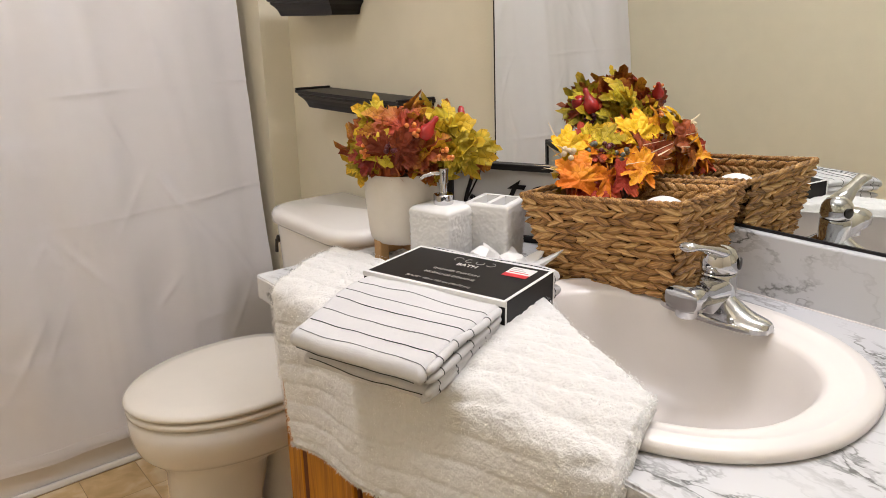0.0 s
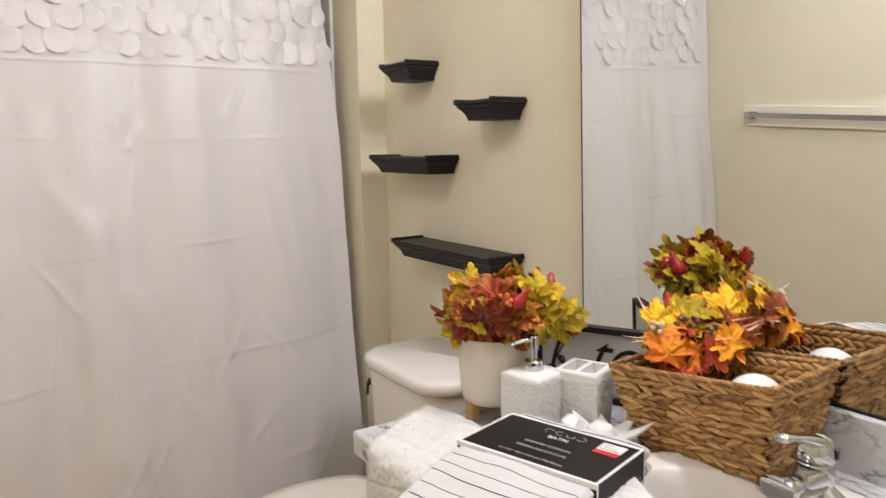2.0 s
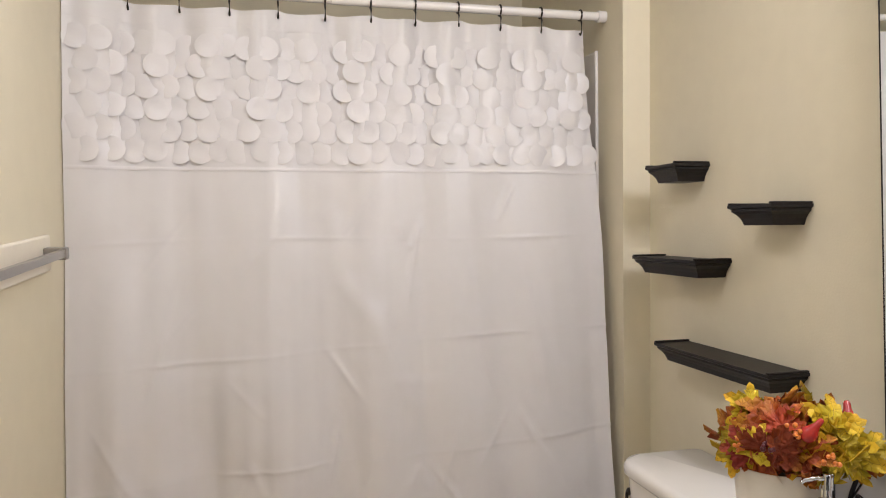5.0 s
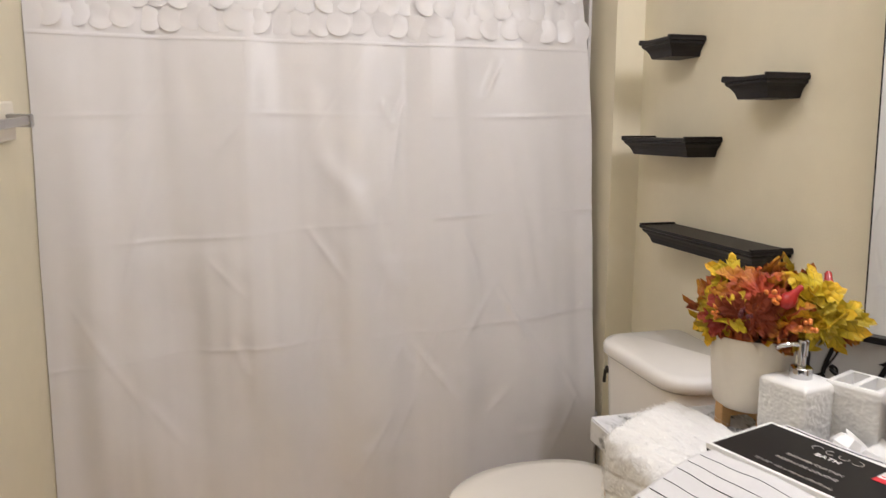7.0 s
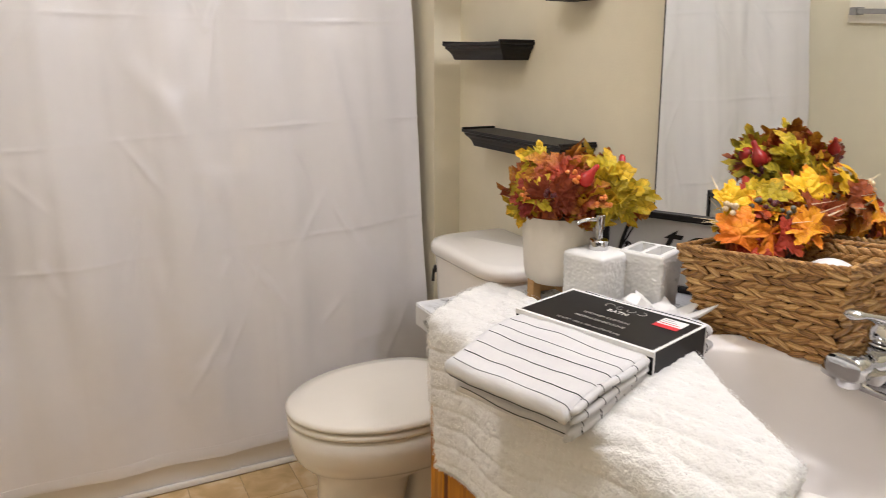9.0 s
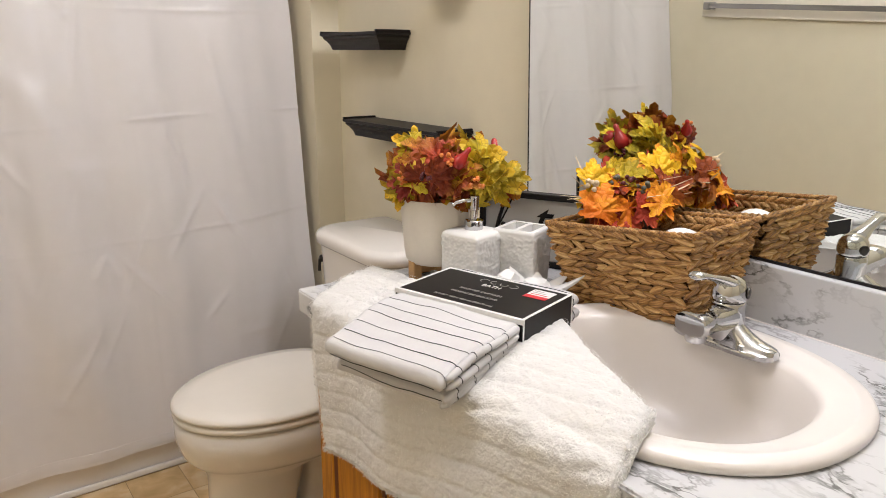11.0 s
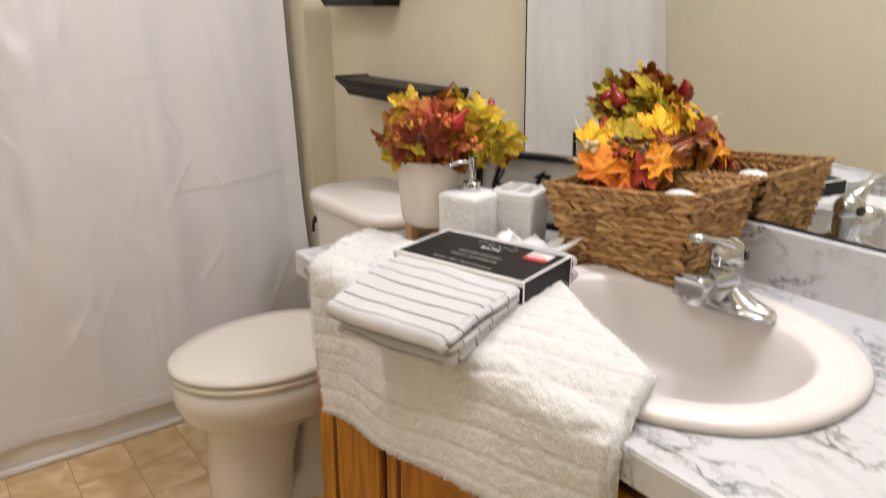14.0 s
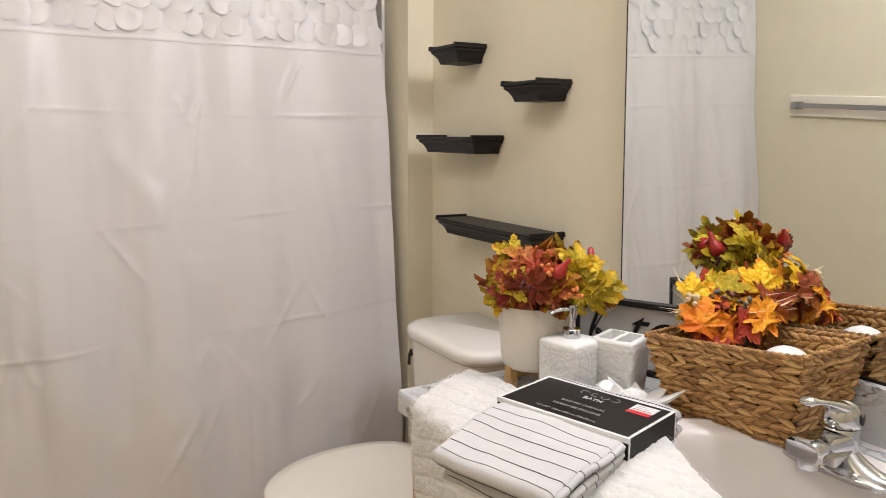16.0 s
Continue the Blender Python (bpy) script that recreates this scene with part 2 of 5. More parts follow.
M_WALL = mat("beige_wall_paint", (0.72, 0.66, 0.505), 0.75, vary=0.03, scale=2, bump=0.12, bscale=180)
M_CEIL = mat("white_ceiling_paint", (0.75, 0.73, 0.68), 0.9, vary=0.02, bump=0.3, bscale=120)
M_CURTAIN = mat("white_polyester", (0.86, 0.835, 0.84), 0.33, vary=0.02, scale=3, bump=0.05, bscale=500, sheen=0.25)
cnd, cln = M_CURTAIN.node_tree.nodes, M_CURTAIN.node_tree.links
c_thin, c_mix = cnd.new("ShaderNodeBsdfTranslucent"), cnd.new("ShaderNodeMixShader")
c_thin.inputs["Color"].default_value = (0.80, 0.78, 0.78, 1)
c_mix.inputs[0].default_value = 0.26
cln.new(cnd["Principled BSDF"].outputs[0], c_mix.inputs[1])
cln.new(c_thin.outputs[0], c_mix.inputs[2])
cln.new(c_mix.outputs[0], cnd["Material Output"].inputs["Surface"])
M_PORC = mat("white_porcelain", (0.79, 0.76, 0.715), 0.16, vary=0.015, scale=3, coat=0.1)
M_SINK = mat("bisque_porcelain", (0.78, 0.735, 0.695), 0.28, vary=0.015, scale=3)
M_SEAT = mat("white_plastic_seat", (0.79, 0.745, 0.67), 0.25, vary=0.015, scale=3)
M_TUB = mat("white_acrylic", (0.81, 0.78, 0.755), 0.25, vary=0.02, scale=2)
M_BLACK = mat("matt_black_paint", (0.0105, 0.008, 0.0075), 0.45, spec=0.3, vary=0.15, scale=9, bump=0.08, bscale=90)
M_CHROME = mat("chrome", (0.58, 0.58, 0.59), 0.06, 1.0, vary=0.02)
M_BRUSHED = mat("brushed_nickel", (0.38, 0.37, 0.36), 0.28, 1.0, vary=0.05, scale=30)
M_BRONZE = mat("dark_bronze_metal", (0.06, 0.055, 0.05), 0.35, 0.9, vary=0.1)
M_MARBLE = marble()
M_OAK = oak()
M_RAIL = oak("honey_oak_level_grain", 90.0)
# dark for stained door edges and for shadow lines painted into grooves and recesses
M_GROOVE = mat("dark_oak_edge_and_shadow", (0.13, 0.038, 0.008), 0.5, vary=0.1, scale=20)
M_TILE = tile_mat()
M_GROUT = mat("tan_grout", (0.43, 0.30, 0.165), 0.8, vary=0.1, scale=20)
M_MIRROR = mat("mirror_silver", (0.90, 0.935, 0.93), 0.0, 1.0, vary=0.0)
M_TOWEL = mat("white_terry", (0.74, 0.726, 0.70), 0.95, vary=0.03, scale=25, bump=0.6, bscale=300, spec=0.1, sheen=0.4)
M_FRINGE = mat("loose_terry_loop", (0.88, 0.87, 0.85), 0.95, vary=0.03, scale=25, spec=0.1)
fnd, fln = M_FRINGE.node_tree.nodes, M_FRINGE.node_tree.links
f_thin, f_mix = fnd.new("ShaderNodeBsdfTranslucent"), fnd.new("ShaderNodeMixShader")
f_thin.inputs["Color"].default_value = (0.93, 0.92, 0.90, 1)
f_mix.inputs[0].default_value = 0.5
fln.new(fnd["Principled BSDF"].outputs[0], f_mix.inputs[1])
fln.new(f_thin.outputs[0], f_mix.inputs[2])
fln.new(f_mix.outputs[0], fnd["Material Output"].inputs["Surface"])
M_CLOTH = mat("white_cotton", (0.58, 0.57, 0.57), 0.85, vary=0.03, scale=20, bump=0.15, bscale=700, sheen=0.2)
M_THREAD = mat("black_thread", (0.02, 0.02, 0.022), 0.8, vary=0.3, scale=300)
M_THREAD2 = mat("grey_thread", (0.20, 0.20, 0.20), 0.8, vary=0.3, scale=300)
M_CARD = mat("black_card", (0.009, 0.008, 0.008), 0.45, vary=0.1, spec=0.25)
M_CARDW = mat("white_card", (0.75, 0.74, 0.72), 0.5, vary=0.02)
M_RED = mat("red_sticker", (0.60, 0.02, 0.03), 0.4, vary=0.05)
M_GREYINK = mat("grey_ink", (0.40, 0.38, 0.36), 0.5, vary=0.05)
M_CERAMIC = mat("white_textured_ceramic", (0.76, 0.75, 0.73), 0.4, vary=0.03, scale=14)
M_POT = mat("matt_cream_ceramic", (0.70, 0.65, 0.57), 0.65, vary=0.03, scale=10, bump=0.05, bscale=120)
M_WOOD = mat("pale_wood", (0.50, 0.29, 0.11), 0.5, vary=0.12, scale=25)
M_WEAVE = weave()
M_WEAVED = mat("water_hyacinth_gap_shade", (0.075, 0.036, 0.012), 0.8, vary=0.3, scale=50, bump=0.5, bscale=200)
M_SIGN = mat("white_sign_board", (0.60, 0.58, 0.54), 0.6, vary=0.03, scale=6)
M_RUBBER = mat("red_gourd", (0.36, 0.02, 0.015), 0.25, vary=0.15, scale=30)
M_BERRY = mat("orange_berry", (0.70, 0.22, 0.04), 0.3, vary=0.15, scale=60)
M_DBERRY = mat("dark_berry", (0.10, 0.015, 0.02), 0.3, vary=0.15, scale=60)
M_GBERRY = mat("grey_green_berry", (0.13, 0.13, 0.10), 0.45, vary=0.2, scale=60)
M_BOARD = mat("cream_painted_board", (0.80, 0.74, 0.62), 0.5, vary=0.03, scale=4)
M_STRAW = mat("pale_dry_husk", (0.66, 0.52, 0.34), 0.8, vary=0.15, scale=40)
# unseen foam cores, near-black to paint shade between the leaves
M_SHADE = mat("gap_shade_foam", (0.05, 0.03, 0.02), 0.9, vary=0.2)
LEAVES = [
    leaf_mat("olive_yellow_leaf", (0.33, 0.24, 0.008), (0.62, 0.46, 0.010), (0.68, 0.38, 0.012), (0.20, 0.14, 0.008)),
    leaf_mat("rust_leaf", (0.20, 0.030, 0.007), (0.36, 0.075, 0.009), (0.50, 0.24, 0.010), (0.14, 0.026, 0.010)),
    leaf_mat("gold_leaf", (0.80, 0.34, 0.005), (0.70, 0.17, 0.005), (0.80, 0.26, 0.005), (0.55, 0.14, 0.006)),
    leaf_mat("dark_red_leaf", (0.20, 0.016, 0.008), (0.36, 0.045, 0.010), (0.36, 0.12, 0.014), (0.11, 0.012, 0.008)),
    leaf_mat("pink_red_leaf", (0.48, 0.065, 0.035), (0.40, 0.035, 0.016), (0.58, 0.11, 0.02), (0.32, 0.035, 0.015)),
    leaf_mat("bright_yellow_leaf", (0.86, 0.50, 0.005), (0.70, 0.42, 0.006), (0.82, 0.38, 0.005), (0.52, 0.30, 0.008)),
]

# ---- building blocks ----


def to_mesh(name, bm, material, smooth=None):
    me = bpy.data.meshes.new(name)
    bm.to_mesh(me)
    bm.free()
    me.materials.append(material)
    if smooth is not None:
        for f in me.polygons:
            f.use_smooth = True
        if smooth < 180:
            me.set_sharp_from_angle(angle=radians(smooth))
    return me


def part(name, bm, material, parent=None, label="", smooth=None, m=None):
    """Links a bmesh as one mesh object, under a thing or under a part."""
    ob = new(name, bm if isinstance(bm, bpy.types.Mesh) else to_mesh(name, bm, material, smooth))
    if parent is not None:
        ob.parent = parent
    if m is not None:
        ob.matrix_basis = m
    return tagged(ob, label)


def thing(name, m, label, category, group="", kind=""):
    ob = new(name)
    ob.empty_display_size = 0.05
    ob.matrix_basis = m
    return tagged(ob, label, category, group, kind)


def add_box(bm, lo, hi, bevel=0.0, seg=2):
    vs = bmesh.ops.create_cube(bm, size=1.0)["verts"]
    c, s = [(a + b) / 2 for a, b in zip(lo, hi)], [b - a for a, b in zip(lo, hi)]
    for v in vs:
        v.co = Vector([c[i] + v.co[i] * s[i] for i in range(3)])
    if bevel:
        es = list({e for v in vs for e in v.link_edges})
        bmesh.ops.bevel(bm, geom=es, offset=bevel, segments=seg, affect="EDGES", profile=0.5)
    return bm


def box(lo, hi, bevel=0.0, seg=2):
    return add_box(bmesh.new(), lo, hi, bevel, seg)


def loft(rings, closed=True, caps=(True, True), bm=None):
    """Skin over rings of equal length; each ring is closed."""
    bm = bm or bmesh.new()
    rows = [[bm.verts.new(p) for p in r] for r in rings]
    n = len(rows[0])
    for a, b in zip(rows, rows[1:]):
        for i in range(n if closed else n - 1):
            j = (i + 1) % n
            bm.faces.new((a[i], a[j], b[j], b[i]))
    if caps[0]:
        bm.faces.new(rows[0][::-1])
    if caps[1]:
        bm.faces.new(rows[-1])
    return bm


def oval(cx, cy, z, a, b, n=48, power=2.0):
    """A ring in the plane z; power over 2 squares it off."""
    out = []
    for k in range(n):
        t = 2 * math.pi * k / n
        c, s = math.cos(t), math.sin(t)
        out.append((cx + a * math.copysign(abs(c) ** (2 / power), c), cy + b * math.copysign(abs(s) ** (2 / power), s), z))
    return out


def lathe(profile, n=32, caps=(True, True)):
    return loft([oval(0, 0, z, r, r, n) for r, z in profile], caps=caps)


def tube(path, radius, n=10, bm=None, flat=1.0):
    """A round bar along points; radius may be a list."""
    pts = [Vector(p) for p in path]
    rs = radius if isinstance(radius, (list, tuple)) else [radius] * len(pts)
    up, rings = Vector((0, 0, 1)), []
    for i, p in enumerate(pts):
        d = (pts[min(i + 1, len(pts) - 1)] - pts[max(i - 1, 0)]).normalized()
        side = d.cross(up)
        if side.length < 1e-3:
            side = d.cross(Vector((1, 0, 0)))
        side.normalize()
        top = side.cross(d)
        rings.append([p + rs[i] * (math.cos(2 * math.pi * k / n) * side + flat * math.sin(2 * math.pi * k / n) * top) for k in range(n)])
    return loft(rings, bm=bm)


def ball(r, scale=(1, 1, 1), u=12, v=8):
    bm = bmesh.new()
    bmesh.ops.create_uvsphere(bm, u_segments=u, v_segments=v, radius=r)
    bmesh.ops.scale(bm, vec=scale, verts=bm.verts)
    return bm


def arc(c, r, a0, a1, n, f):
    return [f(c[0] + r * math.cos(radians(a0 + (a1 - a0) * k / n)), c[1] + r * math.sin(radians(a0 + (a1 - a0) * k / n))) for k in range(n + 1)]


# ---- the room ----
LEFT, NEAR, FAR, TOP = -1.65, -1.0, 2.98, 2.44
TUB_Y, STUB = 2.12, -0.09

vanity_wall = tagged(part("wall_east", box((0, NEAR - 0.12, 0), (0.12, 2.10, TOP)), M_WALL), "smooth beige painted wall behind vanity and toilet", "wall", kind="structure")
stub = tagged(part("wall_stub", box((STUB, 2.10, 0), (0.12, FAR + 0.12, TOP)), M_WALL), "beige painted wall end beside the tub alcove", "wall", kind="structure")
tagged(part("wall_west", box((LEFT - 0.12, NEAR - 0.12, 0), (LEFT, FAR + 0.12, TOP)), M_WALL), "smooth beige painted wall with the towel bar", "wall", kind="structure")
tagged(part("wall_north", box((LEFT, FAR, 0), (STUB, FAR + 0.12, TOP)), M_WALL), "beige wall behind the bathtub", "wall", kind="structure")
tagged(part("wall_south", box((LEFT, NEAR - 0.12, 0), (0, NEAR, TOP)), M_WALL), "plain beige wall at the room's entrance end", "wall", kind="structure")
tagged(part("ceiling", box((LEFT - 0.12, NEAR - 0.12, TOP), (0.12, FAR + 0.12, TOP + 0.1)), M_CEIL), "white painted ceiling", "ceiling", kind="structure")
floor = tagged(part("floor", box((LEFT, NEAR, -0.08), (0, FAR, -0.0008)), M_GROUT), "beige stone-look vinyl tile floor", "floor", kind="structure")

# ---- vanity ----
C_FRONT, C_END, C_NEAR, C_TOP = -0.56, 1.226, -0.45, 0.80
SX, SY = -0.312, 0.605


def ring_hole(bm, outer, inner):
    """A flat face between two rings of equal length."""
    a, b = [bm.verts.new(p) for p in outer], [bm.verts.new(p) for p in inner]
    n = len(a)
    for i in range(n):
        j = (i + 1) % n
        bm.faces.new((a[i], a[j], b[j], b[i]))
    return bm


def square_ring(x0, x1, y0, y1, z, cx, cy, n):
    """Points on a rectangle's edge, seen at even angles from (cx, cy)."""
    out = []
    for k in range(n):
        t = 2 * math.pi * (k + 0.0) / n
        c, s = math.cos(t), math.sin(t)
        lim = [((x1 if c > 0 else x0) - cx) / c if abs(c) > 1e-6 else 1e9, ((y1 if s > 0 else y0) - cy) / s if abs(s) > 1e-6 else 1e9]
        d = min(lim)
        out.append((cx + c * d, cy + s * d, z))
    for corner in ((x0, y0), (x0, y1), (x1, y0), (x1, y1)):
        i = min(range(n), key=lambda k: (out[k][0] - corner[0]) ** 2 + (out[k][1] - corner[1]) ** 2)
        out[i] = (*corner, z)
    return out


def countertop():
    bm = bmesh.new()
    n, zt, zb = 64, C_TOP, C_TOP - 0.042
    y0, y1, r = SY - 0.30, SY + 0.30, 0.004
    hole = oval(SX, SY, zt, 0.20, 0.235, n)
    # the square round the sink, then the plain lengths on both sides
    sq = square_ring(C_FRONT + r, 0, y0, y1, zt, SX, SY, n)
    ring_hole(bm, sq, hole)
    ring_hole(bm, hole, [(p[0], p[1], zb) for p in hole])
    for a, b in ((C_NEAR, y0), (y1, C_END - r)):
        bm.faces.new([bm.verts.new(p) for p in ((C_FRONT + r, a, zt), (0, a, zt), (0, b, zt), (C_FRONT + r, b, zt))])
    e = C_END
    prof = [(C_FRONT + r, zt), (C_FRONT + 0.001, zt - 0.001), (C_FRONT, zt - r), (C_FRONT, zb), (C_FRONT + 0.03, zb)]
    for (xa, za), (xb, zb_) in zip(prof, prof[1:]):
        bm.faces.new([bm.verts.new(p) for p in ((xa, C_NEAR, za), (xa, e, za), (xb, e, zb_), (xb, C_NEAR, zb_))])
    bm.faces.new([bm.verts.new(p) for p in ((C_FRONT + r, e, zt), (0, e, zt), (0, e, zb), (C_FRONT, e, zb), (C_FRONT, e, zt - r))])
    bm.faces.new([bm.verts.new(p) for p in ((C_FRONT + r, e - r, zt), (0, e - r, zt), (0, e, zt), (C_FRONT + r, e, zt))])
    bmesh.ops.remove_doubles(bm, verts=bm.verts, dist=1e-5)
    bmesh.ops.recalc_face_normals(bm, faces=bm.faces)
    return bm


counter = thing("countertop", pose(0, 0, 0), "white marble-look laminate vanity countertop with grey veins", "countertop")
part("surface", countertop(), M_MARBLE, counter)
part("edge_band", box((C_FRONT - 0.0012, C_NEAR, C_TOP - 0.0415), (C_FRONT + 0.003, C_END - 0.001, C_TOP - 0.0035), 0.0008, 1), M_MARBLE, counter)
splash = thing("backsplash", pose(0, 0, 0), "white marble-look backsplash along the vanity wall", "backsplash")
part("panel", box((-0.02, C_NEAR, C_TOP + 0.0005), (-0.0005, C_END, 0.897), 0.003), M_MARBLE, splash)
part("sealant_bead", tube([(-0.0205, C_NEAR + 0.002, C_TOP + 0.0008), (-0.0205, C_END - 0.002, C_TOP + 0.0005)], 0.0014, 6), M_TUB, splash, "thin white sealant bead")


def framed_panel(y0, y1, z0, z1, stile, parent, name, label=""):
    """A cabinet front that lies on x = 0 and faces -x: a frame round a recessed field, or one plain board."""
    t = 0.019
    if not stile:
        door = part(name, box((-t, y0, z0), (0, y1, z1), 0.006, 2), M_RAIL, parent, label)
    else:
        door = part(name, box((-0.008, y0 + 0.004, z0 + 0.004), (0, y1 - 0.004, z1 - 0.004)), M_OAK, parent, label)
        for lo, hi in (((y0, z0), (y0 + stile, z1)), ((y1 - stile, z0), (y1, z1))):
            part("stile", box((-t, lo[0], lo[1]), (0, hi[0], hi[1]), 0.004, 2), M_OAK, door)
        for lo, hi in ((z0, z0 + stile * 1.25), (z1 - stile * 1.25, z1)):
            part("rail", box((-t + 0.0005, y0 + stile - 0.003, lo), (0, y1 - stile + 0.003, hi), 0.004, 2), M_RAIL, door)
        i, k = stile, stile * 1.25
        rings = []
        for e, x in ((-0.001, -t + 0.002), (0.002, -t + 0.004), (0.005, -0.0125)):
            rings.append([(x, y0 + i + e, z0 + k + e), (x, y1 - i - e, z0 + k + e), (x, y1 - i - e, z1 - k - e), (x, y0 + i + e, z1 - k - e)])
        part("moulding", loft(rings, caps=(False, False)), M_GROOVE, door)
        part("field", box((-0.0125, y0 + i + 0.0045, z0 + k + 0.0045), (-0.006, y1 - i - 0.0045, z1 - k - 0.0045)), M_OAK, door)
    rim = []
    for inset, x in ((-0.0035, -0.002), (-0.0035, -0.010), (-0.001, -0.013)):
        rim.append([(x, y0 + inset, z0 + inset), (x, y1 - inset, z0 + inset), (x, y1 - inset, z1 - inset), (x, y0 + inset, z1 - inset)])
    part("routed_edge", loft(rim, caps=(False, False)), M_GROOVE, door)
    return door


FACE = -0.535
cabinet = thing("vanity_cabinet", pose(FACE, 0, 0), "honey oak vanity cabinet with raised-panel doors", "cabinet")
part("side_panel", box((0, 1.186, 0.0), (0.53, 1.205, 0.757), 0.002), M_OAK, cabinet)
part("face_frame", box((0, C_NEAR, 0.055), (0.02, 1.186, 0.757), 0.001), M_OAK, cabinet)
part("corner_stile", box((-0.004, 1.160, 0.0), (0.018, 1.209, 0.757), 0.003), M_OAK, cabinet)
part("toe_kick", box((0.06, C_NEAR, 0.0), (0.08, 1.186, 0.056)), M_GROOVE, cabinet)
part("back_panel", box((0.50, C_NEAR, 0.0), (0.53, 1.186, 0.757)), M_OAK, cabinet)
framed_panel(0.958, 1.150, 0.08, 0.715, 0.026, cabinet, "door")
framed_panel(0.620, 0.935, 0.08, 0.585, 0.030, cabinet, "door")
framed_panel(0.322, 0.580, 0.08, 0.575, 0.030, cabinet, "door")
framed_panel(0.322, 0.935, 0.612, 0.735, 0.0, cabinet, "false_front")
framed_panel(-0.10, 0.275, 0.612, 0.735, 0.0, cabinet, "drawer")
framed_panel(-0.10, 0.275, 0.34, 0.58, 0.030, cabinet, "drawer")
framed_panel(-0.10, 0.275, 0.08, 0.32, 0.030, cabinet, "drawer")


def sink():
    rings = []
    n, zt = 64, C_TOP
    ox, oy = SX, SY
    for a, b, z, p, cx, cy in (
        (0.221, 0.255, 0.0005, 2.2, ox, oy), (0.224, 0.258, 0.003, 2.2, ox, oy), (0.224, 0.258, 0.0085, 2.2, ox, oy), (0.2215, 0.2555, 0.0125, 2.2, ox, oy),
        (0.217, 0.251, 0.0145, 2.2, ox, oy), (0.203, 0.240, 0.0175, 2.2, ox - 0.001, oy), (0.200, 0.237, 0.0172, 2.2, ox - 0.002, oy), (0.197, 0.234, 0.0155, 2.2, ox - 0.003, oy), (0.180, 0.220, 0.0165, 2.25, ox - 0.010, oy), (0.168, 0.209, 0.0160, 2.3, ox - 0.016, oy),
        (0.163, 0.205, 0.0140, 2.35, ox - 0.018, oy), (0.159, 0.201, 0.008, 2.35, ox - 0.019, oy), (0.154, 0.196, -0.015, 2.35, ox - 0.02, oy), (0.147, 0.188, -0.050, 2.35, ox - 0.02, oy),
        (0.134, 0.176, -0.088, 2.3, ox - 0.018, oy), (0.108, 0.143, -0.120, 2.2, ox - 0.014, oy), (0.065, 0.085, -0.137, 2.0, ox - 0.01, oy), (0.022, 0.022, -0.142, 2.0, ox - 0.01, oy)):
        rings.append(oval(cx, cy, zt + z, a, b, n, p))
    bm = loft(rings, caps=(False, False))
    return bm


basin = thing("sink_basin", pose(0, 0, 0), "bisque oval drop-in porcelain sink basin in the countertop", "sink")
part("bowl", sink(), M_SINK, basin, smooth=180)
part("drain", lathe([(0.024, 0.0), (0.024, 0.003), (0.018, 0.004), (0.004, 0.0015)], 20), M_CHROME, basin, "chrome drain", 40, pose(SX - 0.01, SY, C_TOP - 0.1425))


